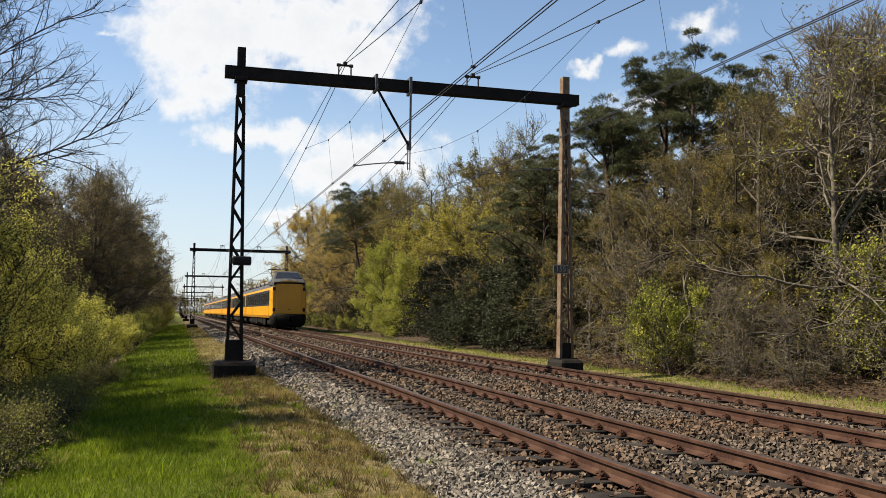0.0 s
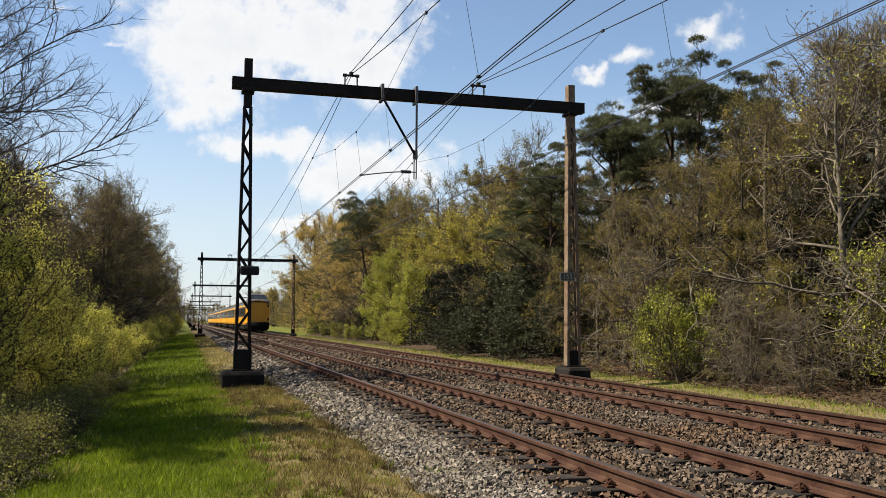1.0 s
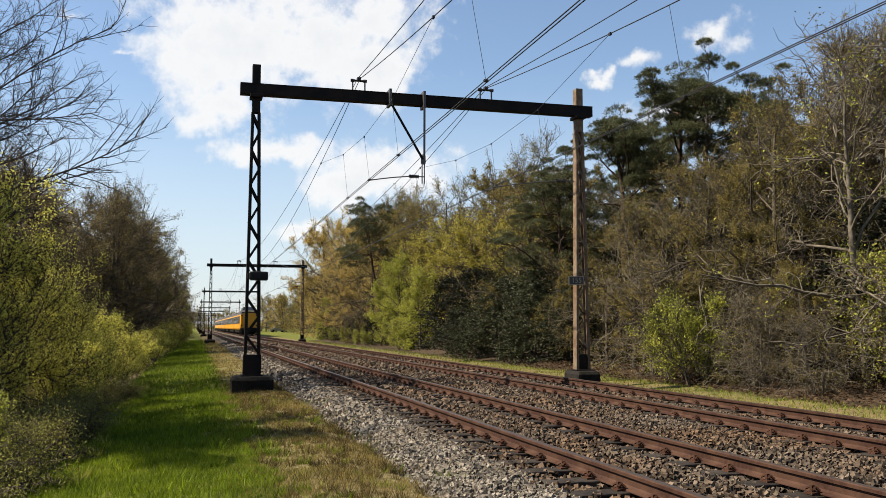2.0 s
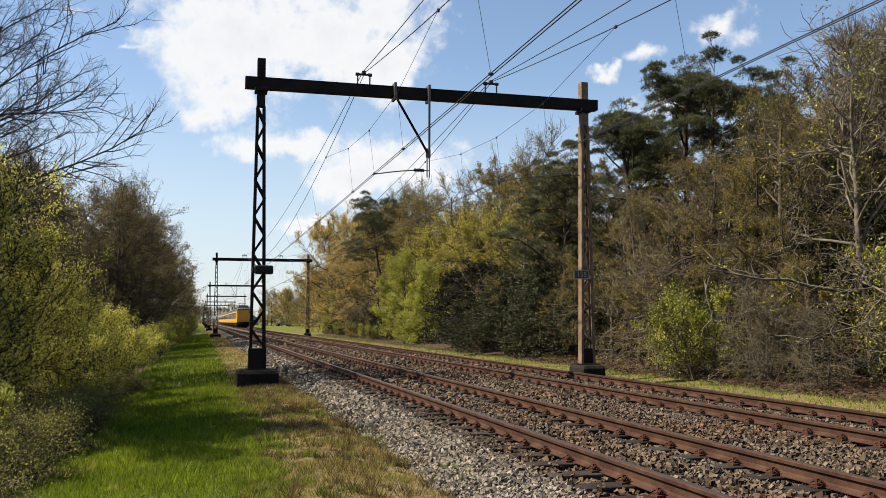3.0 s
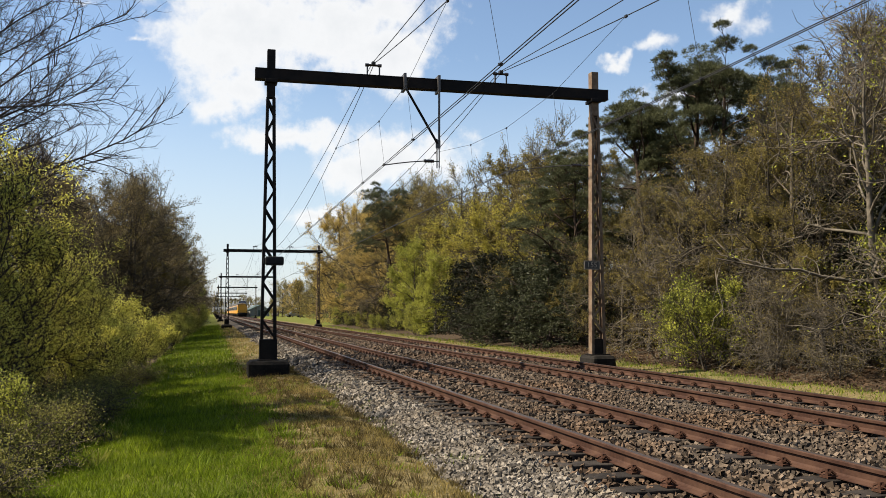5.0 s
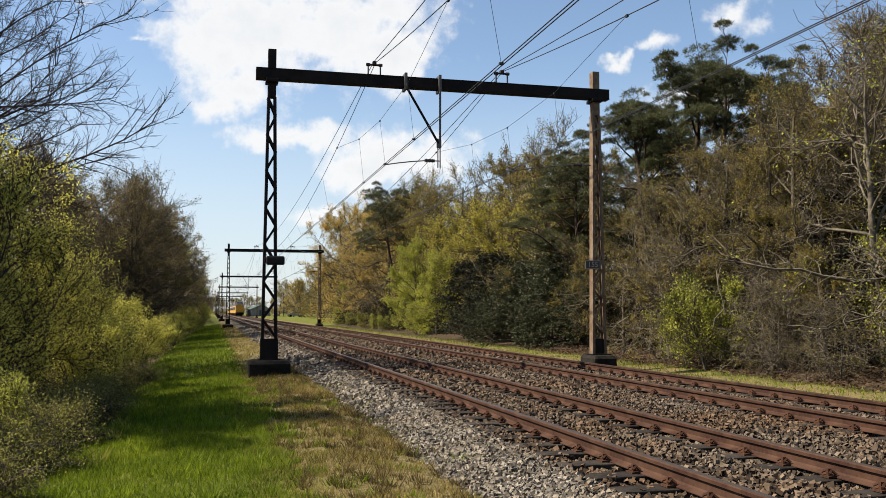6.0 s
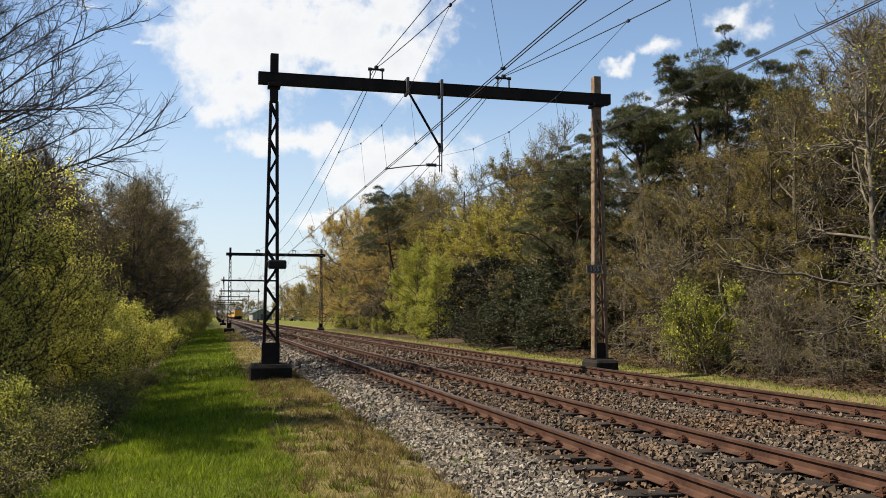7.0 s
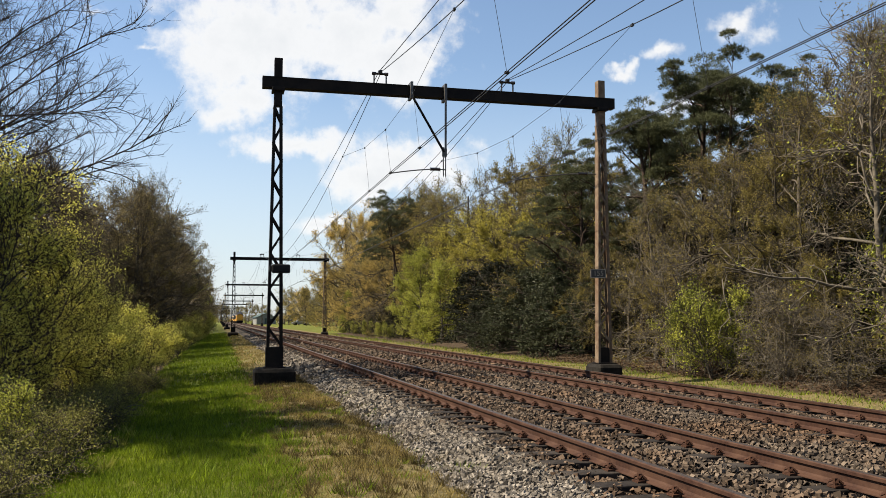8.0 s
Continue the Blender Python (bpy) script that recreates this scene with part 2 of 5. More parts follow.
def ground_material():
    """Turf by the line with a dry margin along the ballast, leaf litter under the woods, meadow beyond."""
    m = material("ground", (0.088, 0.108, 0.013), (0.055, 0.074, 0.010), 9, 0.95, 0, 0.03, 25, big=(0.108, 0.104, 0.020), big_scale=0.35)
    nt = m.node_tree
    N, L = nt.nodes.new, nt.links.new
    b = nt.nodes["Principled BSDF"]
    turf = b.inputs["Base Color"].links[0].from_socket
    co, sep = N("ShaderNodeTexCoord"), N("ShaderNodeSeparateXYZ")
    L(co.outputs["Object"], sep.inputs[0])

    def noised(s, d=6):
        n = N("ShaderNodeTexNoise")
        n.inputs["Scale"].default_value, n.inputs["Detail"].default_value = s, d
        L(co.outputs["Object"], n.inputs["Vector"])
        return n.outputs[0]

    def op(kind, a, c):
        n = N("ShaderNodeMath")
        n.operation, n.use_clamp = kind, False
        for i, v in enumerate((a, c)):
            if isinstance(v, (int, float)):
                n.inputs[i].default_value = v
            else:
                L(v, n.inputs[i])
        return n.outputs[0]

    def step(v, lo, hi):
        n = N("ShaderNodeMapRange")
        n.interpolation_type = "SMOOTHSTEP"
        L(v, n.inputs[0])
        n.inputs[1].default_value, n.inputs[2].default_value = lo, hi
        return n.outputs[0]

    def mixed(f, a, c):
        n = N("ShaderNodeMix")
        n.data_type = "RGBA"
        L(f, n.inputs[0])
        for i, v in ((6, a), (7, c)):
            if isinstance(v, tuple):
                n.inputs[i].default_value = (*v, 1)
            else:
                L(v, n.inputs[i])
        return n.outputs[2]
    x = op("ADD", sep.outputs[0], op("MULTIPLY", op("SUBTRACT", noised(0.9), 0.5), 1.6))
    dry = mixed(step(noised(14), 0.35, 0.65), (0.165, 0.128, 0.060), (0.095, 0.078, 0.032))
    earth = mixed(step(noised(10), 0.35, 0.65), (0.0687, 0.0475, 0.0292), (0.0263, 0.0189, 0.0116))
    margin = op("MULTIPLY", step(x, 0.5, 1.2), op("SUBTRACT", 1.0, step(x, 11.6, 12.6)))
    col = mixed(margin, turf, dry)
    y = sep.outputs[1]
    near = op("SUBTRACT", 1.0, step(y, 100, 106))
    woods = op("ADD", op("MULTIPLY", step(x, 11.9, 12.6), near), op("SUBTRACT", 1.0, step(x, -2.2, -1.6)))
    n = N("ShaderNodeMath")
    n.operation, n.use_clamp = "ADD", True
    L(woods, n.inputs[0])
    n.inputs[1].default_value = 0
    col = mixed(n.outputs[0], col, earth)
    L(col, b.inputs["Base Color"])
    return m


GROUND = ground_material()

# ---- mesh helpers ----


def mesh(name, verts, faces, mats, smooth=False, mat_index=None):
    me = bpy.data.meshes.new(name)
    me.from_pydata([tuple(v) for v in verts] if not isinstance(verts, np.ndarray) else verts.tolist(), [],
                   faces if not isinstance(faces, np.ndarray) else faces.tolist())
    for m in mats if isinstance(mats, (list, tuple)) else [mats]:
        me.materials.append(m)
    if mat_index is not None:
        me.polygons.foreach_set("material_index", mat_index)
    if smooth:
        me.polygons.foreach_set("use_smooth", [True] * len(me.polygons))
    me.update()
    return me


def put(name, me, parent=None, label="", at=None):
    ob = new(name, me)
    if parent is not None:
        ob.parent = parent
    if at is not None:
        ob.matrix_basis = at
    if label:
        ob["label"] = label
    return ob


def part(name, bm, mat, parent, label=""):
    """One mesh object under a thing or a part."""
    me = bpy.data.meshes.new(name)
    bm.normal_update()
    bm.to_mesh(me)
    bm.free()
    me.materials.append(mat)
    return put(name, me, parent, label)


def thing(name, label, category, at=None, kind="", group=""):
    ob = new(name)
    ob.empty_display_size = 0.2
    if at is not None:
        ob.matrix_basis = at
    return tagged(ob, label, category, group, kind)


def box(bm, x0, y0, z0, x1, y1, z1, bevel=0.0):
    """Adds a block between two corners, with its edges broken."""
    r = bmesh.ops.create_cube(bm, size=1.0, matrix=Matrix.Translation(((x0 + x1) / 2, (y0 + y1) / 2, (z0 + z1) / 2))
                              @ Matrix.Diagonal((x1 - x0, y1 - y0, z1 - z0, 1)))
    if bevel:
        edges = list({e for v in r["verts"] for e in v.link_edges})
        bmesh.ops.bevel(bm, geom=edges, offset=bevel, segments=2, affect="EDGES", profile=0.6)
    return bm


def bar(bm, a, b, w, d, up=(0, 1, 0)):
    """Adds a flat bar from a to b, w wide across and d thick along up."""
    a, b, up = Vector(a), Vector(b), Vector(up)
    along = (b - a).normalized()
    side = along.cross(up).normalized()
    up = side.cross(along)
    vs = []
    for p in (a, b):
        for s, u in ((-1, -1), (1, -1), (1, 1), (-1, 1)):
            vs.append(bm.verts.new(p + side * s * w / 2 + up * u * d / 2))
    for i in range(4):
        bm.faces.new((vs[i], vs[(i + 1) % 4], vs[4 + (i + 1) % 4], vs[4 + i]))
    bm.faces.new(vs[3::-1])
    bm.faces.new(vs[4:])
    return bm


def tubes(lines):
    """Vertices and faces of tapered tubes: each line is (points, radii, sides)."""
    verts, faces, base = [], [], 0
    for pts, rad, sides in lines:
        pts = np.asarray(pts, float)
        n = len(pts)
        t = np.gradient(pts, axis=0)
        t /= np.linalg.norm(t, axis=1, keepdims=True) + 1e-9
        ref = np.where(np.abs(t[:, 2:3]) > 0.9, [[1.0, 0, 0]], [[0, 0, 1.0]])
        u = np.cross(t, ref)
        u /= np.linalg.norm(u, axis=1, keepdims=True) + 1e-9
        v = np.cross(t, u)
        a = np.arange(sides) * 2 * math.pi / sides
        rad = np.broadcast_to(np.asarray(rad, float), (n,))
        ring = pts[:, None] + rad[:, None, None] * (np.cos(a)[None, :, None] * u[:, None] + np.sin(a)[None, :, None] * v[:, None])
        verts.append(ring.reshape(-1, 3))
        i, j = np.meshgrid(np.arange(n - 1), np.arange(sides), indexing="ij")
        k = (j + 1) % sides
        f = np.stack([i * sides + j, i * sides + k, (i + 1) * sides + k, (i + 1) * sides + j], -1).reshape(-1, 4) + base
        faces.append(f)
        base += n * sides
    return np.concatenate(verts), np.concatenate(faces)


def sweep(name, pts, r, mat, parent=None, label="", sides=6):
    v, f = tubes([(pts, r, sides)])
    return put(name, mesh(name, v, f, mat, True), parent, label)


def loft(sections, mat_of=None):
    """A skin over sections of equal point counts, closed round, capped at both ends."""
    n = len(sections[0])
    v = [p for s in sections for p in s]
    f, mi = [], []
    for i in range(len(sections) - 1):
        for j in range(n):
            f.append((i * n + j, i * n + (j + 1) % n, (i + 1) * n + (j + 1) % n, (i + 1) * n + j))
            mi.append(mat_of(j) if mat_of else 0)
    f.append(tuple(range(n - 1, -1, -1)))
    f.append(tuple(range((len(sections) - 1) * n, len(sections) * n)))
    mi += [0, 0]
    return v, f, mi


# ---- ground and line ----
L1, L2, GAUGE = 3.70, 7.48, 1.507  # the left rail of each track, and the distance of the railheads' middles
C1, C2 = L1 + GAUGE / 2, L2 + GAUGE / 2
PITCH = 0.6184  # from sleeper to sleeper
PROFILE = [(-3000, -1.1), (-30, -1.1), (-9, -0.95), (-4.5, -0.85), (-2.4, -0.66), (-1.6, -0.50), (-0.6, -0.42), (0.6, -0.34), (1.4, -0.27), (2.05, -0.30),
           (2.7, -0.44), (9.6, -0.46), (10.4, -0.36), (11.2, -0.32), (12.4, -0.30), (14, -0.18), (18, -0.05), (60, -0.2), (3000, -0.6)]


def ground_z(x, y=0.0):
    return np.interp(x, [p[0] for p in PROFILE], [p[1] for p in PROFILE])


def build_ground():
    xs = np.unique(np.concatenate([[-3000, -800, -200, -60, -30, -20, -14], np.arange(-10, 16.01, 0.25), [18, 22, 30, 60, 200, 800, 3000]]))
    ys = np.unique(np.concatenate([[-800, -200, -60, -20, -8], np.arange(-4, 46, 0.3), np.arange(46, 130, 2.0), [150, 200, 300, 500, 900, 1800, 4500]]))
    X, Y = np.meshgrid(xs, ys, indexing="ij")
    Z = ground_z(X)
    lump = np.array([[noise.noise((x * 0.8, y * 0.8, 0)) * 0.06 + noise.noise((x * 2.6, y * 2.6, 3)) * 0.025 for y in ys] for x in xs])
    away = np.clip((np.abs(X - 6.2) - 4.4) / 1.2, 0, 1)
    Z = Z + lump * away
    n, m = len(xs), len(ys)
    i, j = np.meshgrid(np.arange(n - 1), np.arange(m - 1), indexing="ij")
    f = np.stack([i * m + j, (i + 1) * m + j, (i + 1) * m + j + 1, i * m + j + 1], -1).reshape(-1, 4)
    ob = put("ground", mesh("ground", np.stack([X, Y, Z], -1).reshape(-1, 3), f, GROUND, True))
    tagged(ob, "grassy railway verge with leaf litter under the woods", "ground", kind="structure")


BED = [(2.2, -0.37), (2.5, -0.29), (2.85, -0.215), (3.3, -0.20), (3.7, -0.225), (4.0, -0.215), (4.22, -0.160), (4.68, -0.160), (4.9, -0.215), (5.2, -0.225), (5.6, -0.195), (6.3, -0.15),
       (7.0, -0.185), (7.48, -0.225), (7.8, -0.215), (8.02, -0.165), (8.44, -0.165), (8.68, -0.215), (9.0, -0.225), (9.5, -0.215), (9.8, -0.235), (10.25, -0.31), (10.5, -0.38)]


def bed_z(x):
    return np.interp(x, [p[0] for p in BED], [p[1] for p in BED])


def stones(rng, n, x0, x1, y0, y1, size):
    """n lumps of crushed stone lying on the bed, each a bent box."""
    x, y = rng.uniform(x0, x1, n), rng.uniform(y0, y1, n)
    z = bed_z(x) + rng.uniform(-0.016, 0.036, n)
    s = size * rng.uniform(0.6, 1.25, n)
    corner = np.array([(a, b, c) for a in (-1, 1) for b in (-1, 1) for c in (-1, 1)], float) * 0.5
    shape = corner[None] * rng.uniform(0.55, 1.1, (n, 8, 1)) * np.stack([np.ones(n), rng.uniform(0.6, 1, n), rng.uniform(0.55, 0.95, n)], -1)[:, None]
    a, b, c = rng.normal(0, 0.8, n), rng.normal(0, 0.8, n), rng.uniform(0, 6.28, n)
    ca, sa, cb, sb, cc, sc = np.cos(a), np.sin(a), np.cos(b), np.sin(b), np.cos(c), np.sin(c)
    o, l = np.zeros(n), np.ones(n)
    rot = (np.stack([cc, -sc, o, sc, cc, o, o, o, l], -1).reshape(n, 3, 3) @ np.stack([cb, o, sb, o, l, o, -sb, o, cb], -1).reshape(n, 3, 3)
           @ np.stack([l, o, o, o, ca, -sa, o, sa, ca], -1).reshape(n, 3, 3))
    v = np.einsum("nij,nkj->nki", rot, shape) * s[:, None, None] + np.stack([x, y, z], -1)[:, None]
    quad = np.array([(0, 1, 3, 2), (4, 6, 7, 5), (0, 4, 5, 1), (2, 3, 7, 6), (1, 5, 7, 3)])
    f = (quad[None] + np.arange(n)[:, None, None] * 8).reshape(-1, 4)
    return v.reshape(-1, 3), f


def build_ballast():
    xs = np.unique(np.concatenate([[p[0] for p in BED], np.arange(2.15, 10.5, 0.22)]))
    for name, label, mat, ys in (("ballast", "bed of crushed stone under both tracks, darkened as shade between stones", BALLAST_SHADED, np.arange(-6, 48.01, 0.25)),
                                 ("ballast_beyond", "bed of grey-brown crushed stone farther along the line", BALLAST_FAR, np.concatenate([np.arange(48, 130, 1.5), [200, 400, 800, 1600]]))):
        X, Y = np.meshgrid(xs, ys, indexing="ij")
        edge = np.array([noise.noise((0, y * 0.7, 7)) * 0.12 + noise.noise((0, y * 2.3, 9)) * 0.05 for y in ys])
        left = np.clip((3.0 - X) / 0.85, 0, 1)
        lump = np.array([[noise.noise((x * 3, y * 3, 5)) * 0.012 for y in ys] for x in xs])
        Z = bed_z(X) + lump
        X = X + edge[None] * left
        n, m = len(xs), len(ys)
        i, j = np.meshgrid(np.arange(n - 1), np.arange(m - 1), indexing="ij")
        f = np.stack([i * m + j, (i + 1) * m + j, (i + 1) * m + j + 1, i * m + j + 1], -1).reshape(-1, 4)
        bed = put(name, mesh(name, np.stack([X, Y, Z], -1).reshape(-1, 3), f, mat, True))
        tagged(bed, label, "ballast", kind="structure")
    rng = np.random.default_rng(5)
    for name, label, mat, fields in (
            ("shoulder_stones", "loose angular pale grey ballast stones", STONE, ((16000, 2.12, 3.15, 5.5, 13, 0.047), (1500, 2.1, 3.15, -5, 5.5, 0.09), (6000, 2.1, 3.15, 13, 24, 0.066), (2200, 2.0, 3.15, 24, 48, 0.1), (1500, 2.0, 3.15, 48, 85, 0.15))),
            ("track_stones", "ballast stones stained brown by rust", STONE_RUSTY, ((29000, 3.0, 10.4, 5.5, 15, 0.049), (3500, 3.0, 10.4, -5, 5.5, 0.09), (12000, 3.0, 10.4, 15, 27, 0.072), (4500, 3.0, 10.4, 27, 50, 0.11), (3500, 3.0, 10.4, 50, 85, 0.15)))):
        vs, fs, base = [], [], 0
        for n, x0, x1, y0, y1, size in fields:
            v, f = stones(rng, n, x0, x1, y0, y1, size)
            vs.append(v), fs.append(f + base)
            base += len(v)
        ob = put(name, mesh(name, np.concatenate(vs), np.concatenate(fs), mat))
        tagged(ob, label, "ballast", kind="stuff")


RAIL = [(-0.063, -0.155), (-0.063, -0.146), (-0.020, -0.130), (-0.008, -0.115), (-0.008, -0.052), (-0.034, -0.040), (-0.036, -0.012), (-0.029, -0.002),
        (0.029, -0.002), (0.036, -0.012), (0.034, -0.040), (0.008, -0.052), (0.008, -0.115), (0.020, -0.130), (0.063, -0.146), (0.063, -0.155)]


def rail_mesh(y0, y1):
    n = len(RAIL)
    v = [(x, y, z) for y in (y0, y1) for x, z in RAIL]
    f = [(i, (i + 1) % n, n + (i + 1) % n, n + i) for i in range(n)] + [tuple(range(n - 1, -1, -1)), tuple(range(n, 2 * n))]
    mi = [1 if i in (7,) else 0 for i in range(n)] + [0, 0]
    return mesh("rail", v, [tuple(reversed(q)) for q in f], [RUST, RAIL_TOP], mat_index=mi)


def clip_bmesh(bm, x, y, z):
    """A rail spring clip: base plate lug, bolt and a bent spring over the foot."""
    for s in (-1, 1):
        cx = x + s * 0.095
        box(bm, cx - 0.045, y - 0.055, z, cx + 0.045, y + 0.055, z + 0.016)
        box(bm, cx - 0.016, y - 0.016, z + 0.016, cx + 0.016, y + 0.016, z + 0.075)
        for t in (-1, 1):
            bar(bm, (cx - s * 0.04, y + t * 0.05, z + 0.03), (cx - s * 0.005, y + t * 0.028, z + 0.062), 0.018, 0.018, (1, 0, 0))
            bar(bm, (cx - s * 0.005, y + t * 0.028, z + 0.062), (cx + s * 0.035, y + t * 0.052, z + 0.04), 0.018, 0.018, (1, 0, 0))
    return bm


def raw(bm):
    bm.verts.ensure_lookup_table()
    v = np.array([q.co[:] for q in bm.verts])
    f = [[q.index for q in g.verts] for g in bm.faces]
    bm.free()
    return v, f


def build_track(centre, name_label, near):
    tr = thing("railway_track", name_label, "railway track", pose(centre, 0, 0), kind="structure", group="tracks of the line")
    rm = rail_mesh(-30, 1600)
    for s in (-1, 1):
        put("rail", rm, tr, at=pose(s * GAUGE / 2, 0, 0))
    bm = bmesh.new()
    box(bm, -1.3, -0.125, -0.31, 1.3, 0.125, -0.158, 0.012)
    sm = bpy.data.meshes.new("sleeper")
    bm.to_mesh(sm)
    bm.free()
    sm.materials.append(SLEEPER)
    cm = bpy.data.meshes.new("rail_clip")
    bm = clip_bmesh(bmesh.new(), 0, 0, -0.157)
    bm.to_mesh(cm)
    bm.free()
    cm.materials.append(CLIP)
    rng = random.Random(int(centre * 10))
    y0 = 6.6423 - 14 * PITCH
    k, far = 0, []
    while True:
        y = y0 + k * PITCH
        k += 1
        if y > 420:
            break
        if near[0] < y < near[1]:
            sl = put("sleeper", sm, tr, at=pose(rng.uniform(-0.03, 0.03), y + rng.uniform(-0.015, 0.015), rng.uniform(-0.006, 0.004), 0, 0, rng.uniform(-0.5, 0.5)))
            for s in (-1, 1):
                if y < near[2]:
                    put("rail_clip", cm, tr, at=pose(s * GAUGE / 2, y, 0, 0, 0, 0))
        else:
            far.append(y)
    v0, f0 = raw(box(bmesh.new(), -1.3, -0.125, -0.31, 1.3, 0.125, -0.158))
    vs, fs = [], []
    for i, y in enumerate(far):
        vs.append(v0 + (0, y, 0))
        fs += [[q + i * len(v0) for q in g] for g in f0]
    st = put("far_sleepers", mesh("far_sleepers", np.concatenate(vs), fs, SLEEPER), tr)
    st["kind"] = "stuff"
    bm = box(bmesh.new(), -0.06, -0.05, -0.157, 0.06, 0.05, -0.09)
    v0, f0 = raw(bm)
    vs, fs, i = [], [], 0
    for y in far + [y0 + q * PITCH for q in range(700) if near[2] <= y0 + q * PITCH < near[1]]:
        if near[2] <= y < 150:
            for s in (-1, 1):
                for e in (-0.1, 0.1):
                    vs.append(v0 * (0.6, 1, 1) + (s * GAUGE / 2 + e, y, 0))
                    fs += [[q + i * len(v0) for q in g] for g in f0]
                    i += 1
    st = put("far_clips", mesh("far_clips", np.concatenate(vs), fs, CLIP), tr)
    st["kind"] = "stuff"
    return tr


# ---- portals and wires ----
PORTAL_Y, SPAN = 22.377, 65.687
MAST_L, MAST_R, BEAM_LO, BEAM_HI, MAST_TOP = 1.344, 10.114, 7.08, 7.361, 7.849
CONTACT_Z = 5.05


def mast(parent, x, side):
    """A laced mast of two channels that draw together upwards, on a block of concrete. side: which way is inward."""
    d, z0, z1 = 0.115, 0.10, 6.62
    half = lambda z: 0.205 + (0.112 - 0.205) * min(1.0, (z - z0) / (z1 - z0))
    # the right mast gets the sunlit tone as colour, the left the dark one
    lit = STEEL_SUNLIT if side < 0 else STEEL
    for s in (-1, 1):
        v = []
        for z in (z0, z1):
            q = x + s * half(z)
            v += [(q - s * 0.07, -d, z), (q, -d, z), (q, d, z), (q - s * 0.07, d, z), (q - s * 0.07, d - 0.014, z), (q - s * 0.014, d - 0.014, z), (q - s * 0.014, -d + 0.014, z), (q - s * 0.07, -d + 0.014, z)]
        f = [(i, (i + 1) % 8, 8 + (i + 1) % 8, 8 + i) for i in range(8)] + [tuple(range(7, -1, -1)), tuple(range(8, 16))]
        post = put("mast_channel", mesh("mast_channel", v, f if s > 0 else [tuple(reversed(q)) for q in f], lit), parent, "tan rusty steel channel, sunlit tone in its colour" if side < 0 else "black steel channel")
    n = 13
    zs = [0.62 + (z1 - 0.62) * i / n for i in range(n + 1)]
    for e in (-1, 1):
        for i in range(n):
            s = -1 if i % 2 else 1
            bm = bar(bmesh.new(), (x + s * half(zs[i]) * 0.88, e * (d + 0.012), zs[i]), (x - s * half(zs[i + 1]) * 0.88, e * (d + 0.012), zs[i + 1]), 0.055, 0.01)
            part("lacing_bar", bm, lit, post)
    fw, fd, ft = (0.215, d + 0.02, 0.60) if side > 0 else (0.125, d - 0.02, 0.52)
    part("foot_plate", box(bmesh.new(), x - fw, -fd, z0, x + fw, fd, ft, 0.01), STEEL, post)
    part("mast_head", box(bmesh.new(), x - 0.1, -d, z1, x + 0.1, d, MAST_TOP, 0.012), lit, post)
    part("collar", box(bmesh.new(), x - 0.155, -0.22, 6.99, x + 0.155, 0.22, 7.078, 0.012), STEEL, post)
    w = 0.5 if side > 0 else 0.33
    bm = box(bmesh.new(), x - w, -0.5, -0.55, x + w, 0.5, 0.09, 0.09)
    for v in bm.verts:
        if v.co.z > 0:
            v.co.x, v.co.y = x + (v.co.x - x) * 0.92, v.co.y * 0.92
    part("foundation", bm, CONCRETE, parent, "dark weathered concrete footing")
    part("base_flange", box(bmesh.new(), x - 0.26, -0.25, 0.085, x + 0.26, 0.25, 0.115, 0.006), STEEL, post)


def insulator_stand(parent, x):
    """Two posts on the beam with an insulator bar between them, to carry the messenger cables."""
    z = BEAM_HI
    for s in (-1, 1):
        part("stand_post", box(bmesh.new(), x + s * 0.16 - 0.017, -0.02, z, x + s * 0.16 + 0.017, 0.02, z + 0.26, 0.004), GALV, parent)
    v, f = tubes([([(x - 0.21, 0, z + 0.28), (x - 0.12, 0, z + 0.28), (x - 0.11, 0, z + 0.28), (x + 0.11, 0, z + 0.28), (x + 0.12, 0, z + 0.28), (x + 0.21, 0, z + 0.28)],
                   [0.045, 0.045, 0.03, 0.03, 0.045, 0.045], 8)])
    put("insulator", mesh("insulator", v, f, INSUL, True), parent, "dark ceramic insulator")
    part("cable_clamp", box(bmesh.new(), x - 0.05, -0.07, z + 0.27, x + 0.05, 0.07, z + 0.37, 0.015), WIRE, parent)


